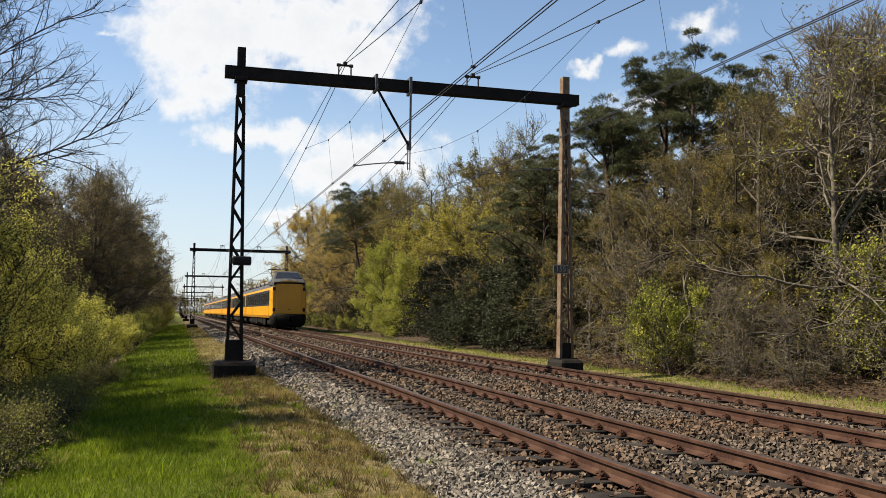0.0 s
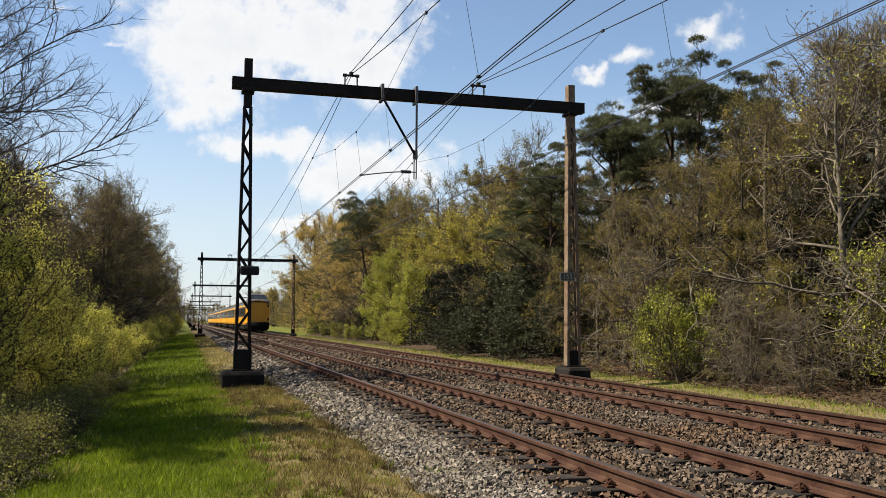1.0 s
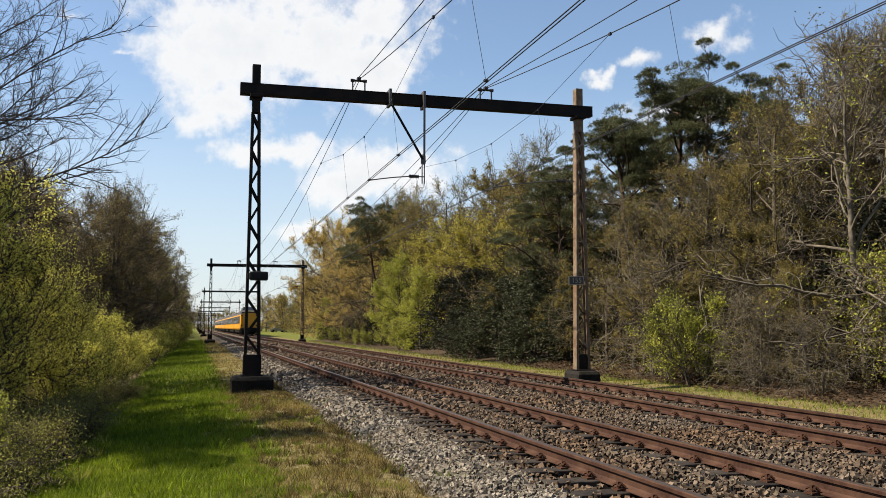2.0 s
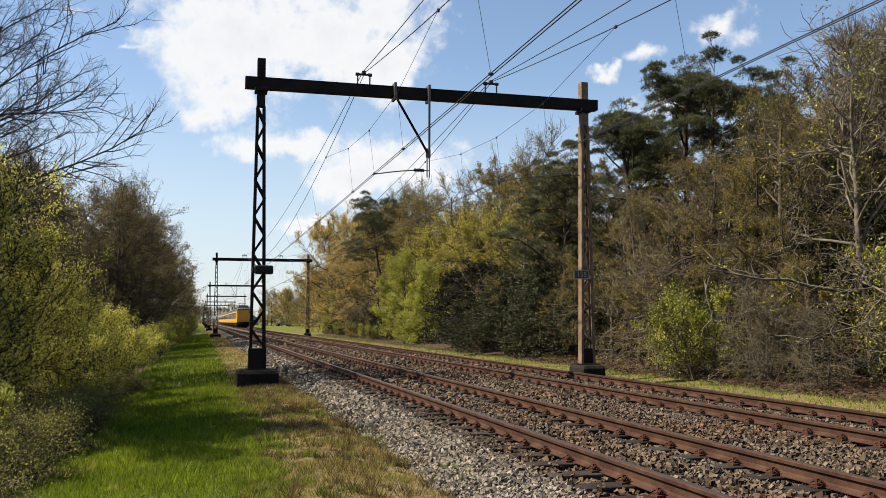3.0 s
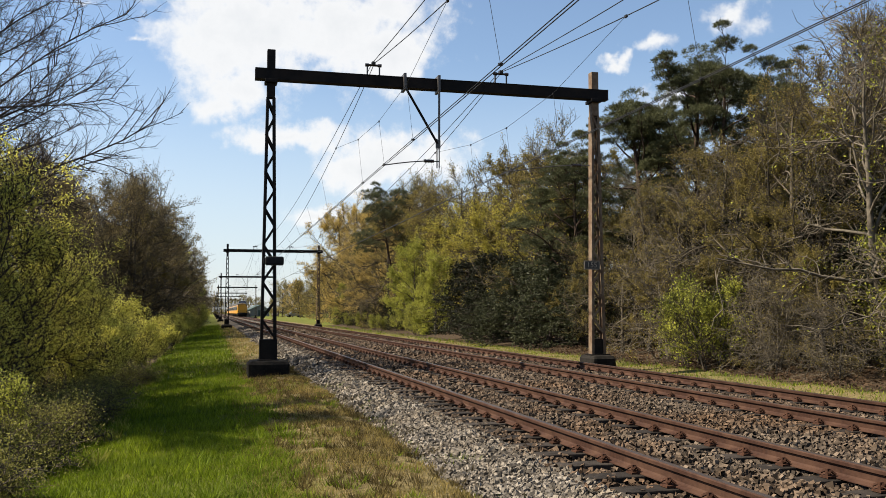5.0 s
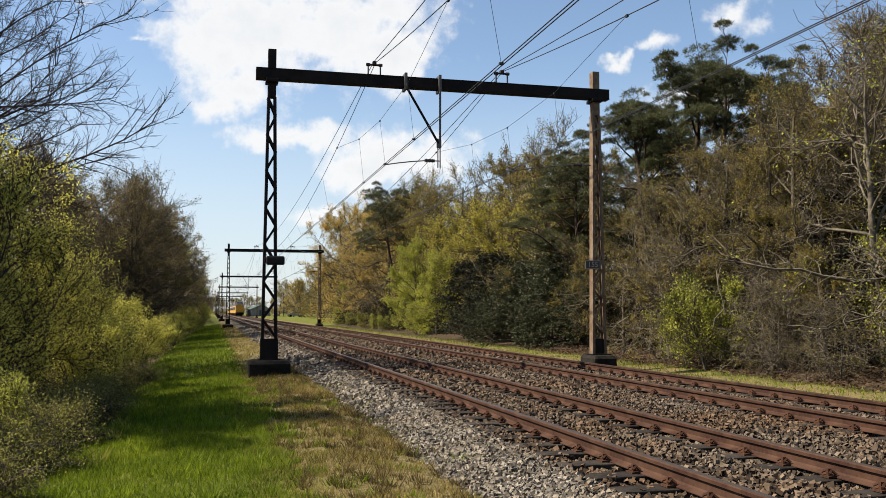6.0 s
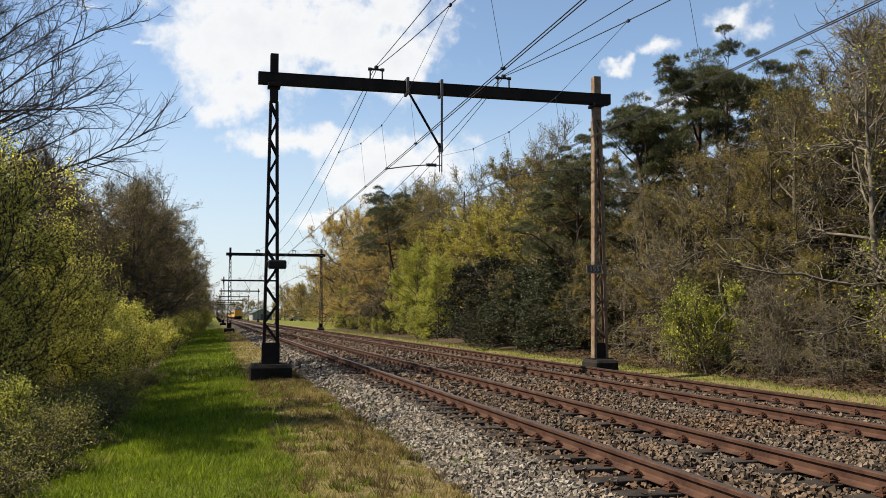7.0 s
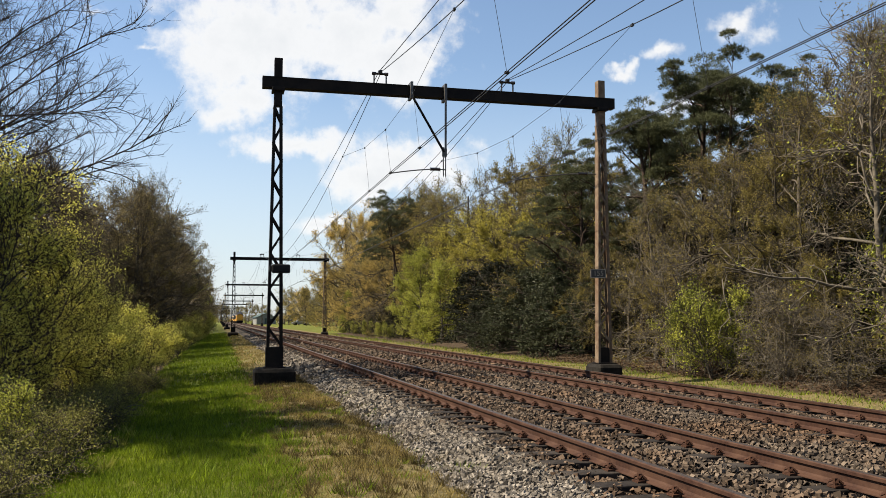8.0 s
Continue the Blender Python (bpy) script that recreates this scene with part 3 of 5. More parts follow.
def build_portal():
    p = thing("catenary_portal", "dark steel overhead line portal with two lattice masts", "catenary portal", pose(0, PORTAL_Y, 0), group="portals along the line")
    mast(p, MAST_L, 1)
    mast(p, MAST_R, -1)
    lo, hi = BEAM_LO, BEAM_HI
    girder = [(-0.13, lo), (0.13, lo), (0.13, lo + 0.02), (0.117, lo + 0.02), (0.117, hi - 0.02), (0.13, hi - 0.02),
              (0.13, hi), (-0.13, hi), (-0.13, hi - 0.02), (-0.117, hi - 0.02), (-0.117, lo + 0.02), (-0.13, lo + 0.02)]
    v, f, _ = loft([[(x, y, z) for y, z in girder] for x in (0.95, 10.50)])
    beam = put("beam", mesh("beam", v, [tuple(reversed(q)) for q in f], STEEL), p, "black steel cross beam")
    for x in (MAST_L + 2.606, MAST_L + 6.076):
        insulator_stand(beam, x)
    # drop post for the first track, with its brace
    for s in (-1, 1):
        sweep("drop_post", [(5.625 + s * 0.03, -0.2, 4.98), (5.625 + s * 0.03, -0.2, 5.75)], 0.016, GALV, p)
    sweep("drop_post", [(5.655, -0.2, 5.7), (5.66, -0.2, 7.42)], 0.03, GALV, p)
    sweep("brace", [(4.75, -0.2, 7.08), (5.615, -0.2, 5.62)], 0.032, STEEL, p)
    part("gusset", box(bmesh.new(), 5.56, -0.215, 5.5, 5.69, -0.185, 5.72, 0.01), GALV, p)
    for x in (4.75, 5.66):
        bm = box(bmesh.new(), x - 0.035, -0.23, 7.0, x + 0.035, 0.16, 7.44, 0.01)
        part("beam_clamp", bm, GALV, beam)
    arm = [(5.66, -0.2, 5.16), (5.3, -0.2, 5.16), (4.9, -0.2, 5.12), (4.55, -0.2, 5.07), (4.15, -0.2, 5.0)]
    held = sweep("registration_arm", arm, 0.016, GALV, p)
    v, f = tubes([([(5.25 + i * 0.02, -0.2, 5.16) for i in range(14)], [0.03 if i % 2 else 0.055 for i in range(14)], 8)])
    put("arm_insulator", mesh("arm_insulator", v, f, INSUL, True), held, "dark ribbed insulator")
    arm = [(9.92, -0.1, 5.23), (9.5, -0.1, 5.23), (8.9, -0.1, 5.18), (8.3, -0.1, 5.10), (7.58, -0.1, 4.98)]
    held = sweep("registration_arm", arm, 0.016, GALV, p)
    v, f = tubes([([(9.4 + i * 0.02, -0.1, 5.225) for i in range(14)], [0.03 if i % 2 else 0.05 for i in range(14)], 8)])
    put("arm_insulator", mesh("arm_insulator", v, f, INSUL, True), held, "dark ribbed insulator")
    for k in range(1, 15):
        copy_thing(p, pose(0, PORTAL_Y + k * SPAN, 0))
    return p


def sag(y, depth):
    u = ((y - PORTAL_Y) / SPAN) % 1.0
    return depth * 4 * u * (1 - u)


def build_wires():
    top = BEAM_HI + 0.34
    ends = (2.0, PORTAL_Y + 14 * SPAN)
    for xm, xc in ((3.95, 4.24), (7.42, 7.70)):
        for s in (-1, 1):
            w = sweep("contact_wire", [(xc + s * 0.028, ends[0], CONTACT_Z), (xc + s * 0.028, PORTAL_Y, CONTACT_Z), (xc + s * 0.028, ends[1], CONTACT_Z)], 0.0085, WIRE)
            tagged(w, "dark copper contact wire over the track", "overhead wire", group="contact wires")
        ys = np.concatenate([np.arange(ends[0], 160, 1.5), [PORTAL_Y, PORTAL_Y + SPAN, PORTAL_Y + 2 * SPAN], np.arange(160, ends[1], 6.0)])
        ys = np.unique(ys)
        dip = 1.15 if xm < 5 else 1.5
        up = sweep("messenger_cable", [(xm - 0.03, y, top - sag(y, dip)) for y in ys], 0.010, WIRE)
        tagged(up, "upper messenger cable slung from beam to beam", "overhead wire", group="messenger cables")
        lo = sweep("messenger_cable", [(xm + 0.03, y, top - sag(y, 2.25)) for y in ys], 0.010, WIRE)
        tagged(lo, "lower messenger cable with droppers to the contact wires", "overhead wire", group="messenger cables")
        for k in range(0, 4):
            yp = PORTAL_Y + k * SPAN
            zc = top - sag(yp - 7.4, 2.25)
            # stitch wire under the support
            low = [(yp - 3.4, zc - 0.50), (yp, zc - 0.62), (yp + 3.4, zc - 0.45)]
            stitch = [(xm + 0.03, yp - 7.4, zc), *((xm + 0.15, y, z) for y, z in low), (xm + 0.03, yp + 7.4, zc)]
            sweep("stitch_wire", stitch, 0.005, WIRE, lo)
            for y, z in low:
                x = xm + 0.15
                sweep("dropper", [(x, y, z), (xc, y, CONTACT_Z + 0.02)], 0.0035, WIRE, lo)
                part("wire_clamp", box(bmesh.new(), x - 0.015, y - 0.025, z - 0.03, x + 0.015, y + 0.025, z + 0.015), WIRE, lo)
                part("wire_clamp", box(bmesh.new(), xc - 0.035, y - 0.025, CONTACT_Z - 0.008, xc + 0.035, y + 0.025, CONTACT_Z + 0.03), WIRE, lo)
            for e in (-7.4, 7.4):
                part("wire_clamp", box(bmesh.new(), xm + 0.01, yp + e - 0.04, zc - 0.03, xm + 0.05, yp + e + 0.04, zc + 0.02), WIRE, lo)
            for e in (11.5, 17, 22.5, 28, 33, 38, 43.5, 49, 54.5):
                y = yp + e
                z = top - sag(y, 2.25)
                sweep("dropper", [(xm + 0.03, y, z), (xc, y, CONTACT_Z + 0.02)], 0.004, WIRE, lo)
        for y in (12.8, 7.2):
            z = top - sag(y, 2.25)
            sweep("dropper", [(xm + 0.03, y, z), (xc, y, CONTACT_Z + 0.02)], 0.004, WIRE, lo)
            part("wire_clamp", box(bmesh.new(), xc - 0.035, y - 0.025, CONTACT_Z - 0.008, xc + 0.035, y + 0.025, CONTACT_Z + 0.03), WIRE, lo)


def build_mast_fittings():
    b = thing("cable_box", "black rounded equipment box clamped to the lattice mast", "box", pose(1.46, PORTAL_Y - 0.20, 2.52))
    part("box_body", box(bmesh.new(), -0.22, -0.09, -0.11, 0.23, 0.07, 0.11, 0.05), BLACK, b)
    part("bracket", box(bmesh.new(), -0.27, -0.03, -0.075, -0.2, 0.08, 0.075, 0.02), BLACK, b)
    s = thing("number_sign", "small dark sign with pale numerals on the mast", "sign", pose(9.92, PORTAL_Y - 0.155, 2.51))
    part("sign_plate", box(bmesh.new(), -0.23, -0.012, -0.12, 0.22, 0.012, 0.12, 0.006), PLATE, s)
    for z in (-0.108, 0.108):
        part("rim", box(bmesh.new(), -0.22, -0.018, z - 0.008, 0.21, -0.012, z + 0.008), PLATE_INK, s)
    for x in (-0.218, 0.208):
        part("rim", box(bmesh.new(), x - 0.008, -0.018, -0.1, x + 0.008, -0.012, 0.1), PLATE_INK, s)
    cu = bpy.data.curves.new("numerals", "FONT")
    cu.body, cu.size, cu.align_x, cu.align_y, cu.extrude = "155", 0.2, "CENTER", "CENTER", 0.003
    cu.materials.append(PLATE_INK)
    put("numerals", cu, s, "pale painted numerals", pose(0, -0.018, 0, 90, 0, 0))


# ---- train ----


def body_section(y, w=1.40, low=0.0, pinch=0.0):
    """Outline of a carriage at y: from the left sill up, over the roof, down to the right sill."""
    side = [(-w + 0.1, 0.85), (-w, 1.05), (-w, 1.8), (-w, 2.9), (-w + 0.06, 3.22), (-w + 0.22, 3.47), (-w + 0.55, 3.66), (-w + 1.0, 3.75)]
    pts = side + [(-x, z) for x, z in reversed(side)]
    return [(x * (1 - pinch), y, z - (low if z > 2.9 else 0)) for x, z in pts]


def build_carriage(tr, y0, length, cab_front):
    """One carriage from y0 forward. cab_front: the driver's end closes it at y0."""
    secs = [body_section(y0 + 0.02 + (0 if not cab_front else 0.0), 1.40, pinch=0.0)] if not cab_front else [
        body_section(y0, 1.40, pinch=0.12), body_section(y0 + 0.12, 1.40, pinch=0.05), body_section(y0 + 0.35, 1.40, pinch=0.015), body_section(y0 + 0.9, 1.40)]
    secs += [body_section(y0 + length - 0.25)]
    v, f, mi = loft(secs)
    n = len(secs[0])
    mi = []
    for i in range(len(secs) - 1):
        for j in range(n):
            mi.append(1 if 4 <= j <= 10 else 0)
    mi += [0, 0]
    body = put("carriage", mesh("carriage", v, [tuple(reversed(q)) for q in f], [YELLOW, ROOF], mat_index=mi), tr, "yellow carriage with a dark blue window band and grey roof")
    a, b = y0 + (1.15 if cab_front else 0.5), y0 + length - 0.8
    for s in (-1, 1):
        x = s * 1.404
        part("window_band", box(bmesh.new(), min(x, x + s * 0.012), a, 1.82, max(x, x + s * 0.012), b, 3.02, 0.004), BLUE, body, "dark blue band")
        k = int((b - a - 3.0) / 2.05)
        for i in range(k):
            ya = a + 1.6 + i * 2.05
            part("window", box(bmesh.new(), min(x + s * 0.012, x + s * 0.02), ya, 1.95, max(x + s * 0.012, x + s * 0.02), ya + 1.7, 2.85, 0.003), GLASSY, body, "dark tinted window")
        for yd in (a + 0.25, b - 1.15):
            part("door", box(bmesh.new(), min(x, x + s * 0.016), yd, 1.02, max(x, x + s * 0.016), yd + 0.9, 1.8, 0.008), YELLOW, body)
            part("door_window", box(bmesh.new(), min(x + s * 0.02, x + s * 0.026), yd + 0.2, 1.95, max(x + s * 0.02, x + s * 0.026), yd + 0.7, 2.9, 0.003), GLASSY, body)
    for yb in (y0 + 3.6, y0 + length - 3.9):
        bm = box(bmesh.new(), -0.98, yb - 0.3, 0.4, 0.98, yb + 0.3, 0.7, 0.05)
        for s in (-1, 1):
            box(bm, s * 1.05 - 0.09, yb - 1.6, 0.35, s * 1.05 + 0.09, yb + 1.6, 0.66, 0.05)
            for yw in (yb - 1.25, yb + 1.25):
                bmesh.ops.create_cone(bm, cap_ends=True, segments=20, radius1=0.46, radius2=0.46, depth=0.13,
                                      matrix=Matrix.Translation((s * GAUGE / 2, yw, 0.462)) @ Matrix.Rotation(math.pi / 2, 4, "Y"))
        part("bogie", bm, UNDER, body, "black bogie with wheels")
    for i, yy in enumerate(np.arange(y0 + 6.2, y0 + length - 6.5, 2.6)):
        part("underfloor_box", box(bmesh.new(), -1.2, yy, 0.25 + 0.07 * (i % 3), 1.2, yy + 2.2, 0.95, 0.03), UNDER, body, "dark equipment under the floor")
    for yy in np.arange(y0 + 4.0, y0 + length - 3, 4.2):
        part("roof_vent", box(bmesh.new(), -0.85, yy, 3.70, 0.85, yy + 2.6, 3.98, 0.1), ROOF_UNIT, body)
    return body


def build_train():
    """A seven-car electric train; its origin is at the middle of the tail, on the rails."""
    tr = thing("train", "yellow and blue intercity train with raised cab speeding away", "train", pose(C2, 69.4, 0))
    length = 26.6
    for k in range(7):
        build_carriage(tr, k * length, length, k == 0)
        if k:
            part("gangway", box(bmesh.new(), -0.85, k * length - 0.3, 0.75, 0.85, k * length + 0.05, 3.1, 0.05), UNDER, tr, "black rubber gangway")
    # tail end
    end = part("gangway_door", box(bmesh.new(), -0.98, -0.07, 1.16, 0.98, 0.02, 3.5, 0.04), YELLOW, tr, "flat yellow end door")
    part("door_handle", box(bmesh.new(), -0.06, -0.085, 1.5, 0.06, -0.065, 1.56, 0.005), UNDER, end)
    for s in (-1, 1):
        for z in (1.5, 3.1):
            part("tail_light", box(bmesh.new(), s * 1.15 - 0.1, -0.03, z - 0.14, s * 1.15 + 0.1, 0.12, z + 0.14, 0.03), BLACK, tr, "dark lamp cluster")
            part("lens", box(bmesh.new(), s * 1.15 - 0.05, -0.04, z - 0.05, s * 1.15 + 0.05, -0.025, z + 0.05, 0.01), LAMP_RED, tr)
    # bulging black plough and coupler
    def shovel(y, w, z0, z1):
        return [(-w * 0.72, y, z0), (-w * 0.95, y, z0 + 0.25), (-w, y, z1 - 0.2), (-w * 0.97, y, z1), (w * 0.97, y, z1), (w, y, z1 - 0.2), (w * 0.95, y, z0 + 0.25), (w * 0.72, y, z0)]
    v, f, _ = loft([shovel(-0.3, 0.95, 0.32, 1.1), shovel(-0.18, 1.2, 0.2, 1.15), shovel(0.15, 1.36, 0.16, 1.16), shovel(1.1, 1.39, 0.16, 1.06), shovel(2.0, 1.3, 0.35, 1.0)])
    put("skirt", mesh("skirt", v, [tuple(reversed(q)) for q in f], UNDER, True), tr, "bulging black plough skirt")
    sweep("coupler", [(0, -0.6, 0.8), (0, 0.2, 0.8)], 0.13, UNDER, tr, "black coupler")
    # raised cab
    def sec(y, w, z0, z1, t):
        m = z0 + (z1 - z0) * 0.55
        return [(-w, y, z0), (-w, y, z0 + (m - z0) * 0.5), (-w * (0.5 + t / 2), y, m + (z1 - m) * 0.45), (-w * t, y, z1), (0, y, z1 + 0.04), (w * t, y, z1), (w * (0.5 + t / 2), y, m + (z1 - m) * 0.45), (w, y, z0 + (m - z0) * 0.5), (w, y, z0)]
    v, f, _ = loft([sec(0.0, 1.2, 3.4, 3.62, 0.97), sec(0.45, 1.3, 3.4, 3.86, 0.9), sec(1.35, 1.32, 3.4, 4.42, 0.68), sec(1.9, 1.32, 3.4, 4.52, 0.62), sec(3.2, 1.25, 3.4, 4.3, 0.6), sec(5.2, 1.1, 3.4, 3.8, 0.8)])
    cab = put("driver_cab", mesh("driver_cab", v, [tuple(reversed(q)) for q in f], ROOF), tr, "raised grey cab above the end door")
    v, f, _ = loft([[(-1.02, 0.52, 3.95), (1.02, 0.52, 3.95), (1.02, 0.60, 3.88), (-1.02, 0.60, 3.88)], [(-0.78, 1.28, 4.44), (0.78, 1.28, 4.44), (0.78, 1.36, 4.36), (-0.78, 1.36, 4.36)]])
    put("windscreen", mesh("windscreen", v, [tuple(reversed(q)) for q in f], GLASSY), cab, "dark sloping windscreen")
    for s in (-1, 1):
        v, f, _ = loft([[(s * 1.27, 1.0, 3.78), (s * 1.33, 1.0, 3.72), (s * 1.33, 2.2, 3.72), (s * 1.27, 2.2, 3.78)], [(s * 1.10, 1.25, 4.12), (s * 1.17, 1.25, 4.08), (s * 1.17, 2.1, 4.08), (s * 1.10, 2.1, 4.12)]])
        put("cab_window", mesh("cab_window", v, f if s > 0 else [tuple(reversed(q)) for q in f], GLASSY), cab, "dark side window")
    part("visor", box(bmesh.new(), -1.12, -0.1, 3.5, 1.12, 0.2, 3.62, 0.05), UNDER, cab, "dark strip under the cab")
    part("horn", box(bmesh.new(), -0.06, 0.2, 3.68, 0.06, 0.4, 3.84, 0.03), BLACK, cab)
    # pantograph on the second carriage
    for yp in (8.0, 34.0):
        pg = sweep("pantograph", [(-0.6, yp, 3.75), (-0.45, yp + 1.0, 4.35), (-0.6, yp + 0.2, 4.95), (0.6, yp + 0.2, 4.95), (0.45, yp + 1.0, 4.35), (0.6, yp, 3.75)], 0.03, UNDER, tr, "raised dark pantograph")
        for s in (-1, 1):
            part("contact_strip", box(bmesh.new(), -0.85, yp + 0.2 + s * 0.16 - 0.03, 4.94, 0.85, yp + 0.2 + s * 0.16 + 0.03, 4.99, 0.01), UNDER, pg)
    return tr


build_ground()
build_ballast()
build_track(C1, "rusty track on dark wooden sleepers beside the verge", (2, 60, 42))
build_track(C2, "rusty far track on dark wooden sleepers", (8, 60, 42))
portal = build_portal()
build_wires()
build_mast_fittings()
train = build_train()

# ---- plants ----


def unit(v):
    return v / (np.linalg.norm(v, axis=-1, keepdims=True) + 1e-9)


def wander(rng, p, d, length, n, wob, lift):
    """A wandering line from p along d; lift bends it up (or down)."""
    pts = [np.asarray(p, float)]
    d = unit(np.asarray(d, float))
    for i in range(n):
        d = unit(d + rng.normal(0, wob, 3) + (0, 0, lift))
        pts.append(pts[-1] + d * length / n)
    return np.array(pts)


def along(pts, t):
    k = min(int(t * (len(pts) - 1)), len(pts) - 2)
    u = t * (len(pts) - 1) - k
    return pts[k] * (1 - u) + pts[k + 1] * u, unit(pts[k + 1] - pts[k])


def skeleton_of(seed, H, r0, base=0.25, reach=3.0, limbs=16, subs=7, twigs=5, wob=0.16, lift=0.05, top=0.9, low_el=15, high_el=65,
                twig=0.8, stems=1, lean=0.0, shape=0.7, sub_len=0.55, fine_r=0.006, seg=1, dome=False):
    """Wood of a tree: tapered lines for stem, limbs, branches and twigs; and the twigs apart, on which leaves sit."""
    rng = np.random.default_rng(seed)
    lines, tips = [], []
    for s in range(stems):
        a = 2.4 * s + rng.uniform(0, 1)
        out = 0.0 if stems == 1 else 0.35 * rng.uniform(0.4, 1.3)
        start = np.array([math.cos(a), math.sin(a), 0]) * (0 if stems == 1 else 0.12 + 0.1 * rng.random())
        d = np.array([math.cos(a) * out + lean, math.sin(a) * out, 1.0])
        trunk = wander(rng, start - (0, 0, 0.15), d, H * top * rng.uniform(0.85, 1.0), 9, 0.05 if stems == 1 else 0.08, 0.06)
        r = r0 * (1 if stems == 1 else rng.uniform(0.5, 1))
        lines.append((trunk, r * np.linspace(1, 0.16, len(trunk)) ** 0.9, 7 if stems == 1 else 5))
        for i in range(limbs):
            t = base + (0.99 - base) * (i + rng.random()) / limbs
            p, td = along(trunk, t)
            az = 2.399 * i + rng.uniform(-0.5, 0.5)
            u = (t - base) / (1 - base)
            el = radians(low_el + (high_el - low_el) * u + rng.normal(0, 9))
            ld = np.array([math.cos(az) * math.cos(el), math.sin(az) * math.cos(el), math.sin(el)])
            girth = math.sqrt(max(0.12, 1 - ((u - 0.35) / 0.68) ** 2)) if dome else 1 - shape * u ** 1.6
            ll = reach * girth * rng.uniform(0.65, 1.15)
            limb = wander(rng, p, ld, ll, 6, wob, lift)
            lr = max(0.012, r * (1 - 0.8 * t) * 0.55)
            lines.append((limb, lr * np.linspace(1, 0.25, len(limb)), 4))
            for j in range(subs):
                q, sd = along(limb, 0.22 + 0.78 * (j + rng.random()) / subs)
                bd = unit(sd * 0.9 + unit(rng.normal(0, 1, 3)) * 0.85 + (0, 0, lift))
                sub = wander(rng, q, bd, ll * sub_len * rng.uniform(0.4, 1.0), 4, wob * 1.2, lift)
                lines.append((sub, max(fine_r * 1.7, lr * 0.4) * np.linspace(1, 0.4, len(sub)), 3))
                for k in range(twigs):
                    q2, sd2 = along(sub, 0.2 + 0.8 * (k + rng.random()) / twigs)
                    tw = wander(rng, q2, unit(sd2 + unit(rng.normal(0, 1, 3)) * 0.9 + (0, 0, 2.5 * lift)), twig * rng.uniform(0.45, 1.15), 2, wob * 1.3, lift)
                    ends = tw if seg == 2 else tw[::2]
                    lines.append((ends, fine_r * np.linspace(1.1, 0.5, len(ends)), 3))
                    tips.append(tw)
    return lines, tips


def leaf_mesh(name, rng, centres, size, mat, flat=0.0, slim=0.5):
    """Small pointed leaves, each a folded pair of triangles."""
    n = len(centres)
    u = unit(rng.normal(0, 1, (n, 3)) * (1, 1, 1 - flat))
    w = unit(np.cross(u, unit(rng.normal(0, 1, (n, 3)))))
    s = (size * rng.uniform(0.55, 1.35, n))[:, None]
    bend = np.cross(u, w) * s * 0.18
    v = np.stack([centres - u * s, centres + w * s * slim + bend, centres + u * s, centres - w * s * slim + bend], 1).reshape(-1, 3)
    b = np.arange(n)[:, None] * 4
    f = np.concatenate([b + (0, 1, 2), b + (0, 2, 3)], 1).reshape(-1, 3)
    return mesh(name, v, f, mat)


def leaf_spots(rng, tips, n, spread, clump=1.0):
    heavy = np.repeat(np.exp(rng.normal(0, clump, len(tips) // 6 + 1)), 6)[:len(tips)]
    pick = rng.choice(len(tips), n, p=heavy / heavy.sum())
    t = np.array(tips)[pick]
    a, k = rng.random(n)[:, None], rng.integers(0, 2, n)
    p0, p1 = t[np.arange(n), k], t[np.arange(n), k + 1]
    return p0 * (1 - a) + p1 * a + rng.normal(0, spread, (n, 3))


def wooden(ob, lines, wood, split=False):
    """Trunk with limbs, and the finer branches apart. split: each limb is a part of its own."""
    if split:
        for q in [q for q in lines if q[2] == 4]:
            v, f = tubes([q])
            put("limb", mesh("limb", v, f, wood, True), ob)
        lines = [q for q in lines if q[2] != 4]
    for name, picked in (("trunk", [q for q in lines if q[2] > 3]), ("twig_mass", [q for q in lines if q[2] == 3])):
        v, f = tubes(picked)
        made = put(name, mesh(name, v, f, wood, True), ob)
        if name == "twig_mass":
            made["kind"] = "stuff"


def tree(name, label, category, seed, wood, mat=None, leaves=0, size=0.08, spread=0.08, group="", crown="crown", drop=0.0, slim=0.5, clump=1.0, split=False, **kw):
    """A tree with a trunk that carries its limbs and twigs, and a crown of single leaves. drop: share of twigs left bare."""
    ob = thing(name, label, category, group=group)
    lines, tips = skeleton_of(seed, **kw)
    wooden(ob, lines, wood, split)
    if leaves:
        rng = np.random.default_rng(seed + 99)
        keep = [t for t in tips if rng.random() > drop]
        put(crown, leaf_mesh(crown, rng, leaf_spots(rng, keep, leaves, spread, clump), size, mat, slim=slim), ob)
    return ob


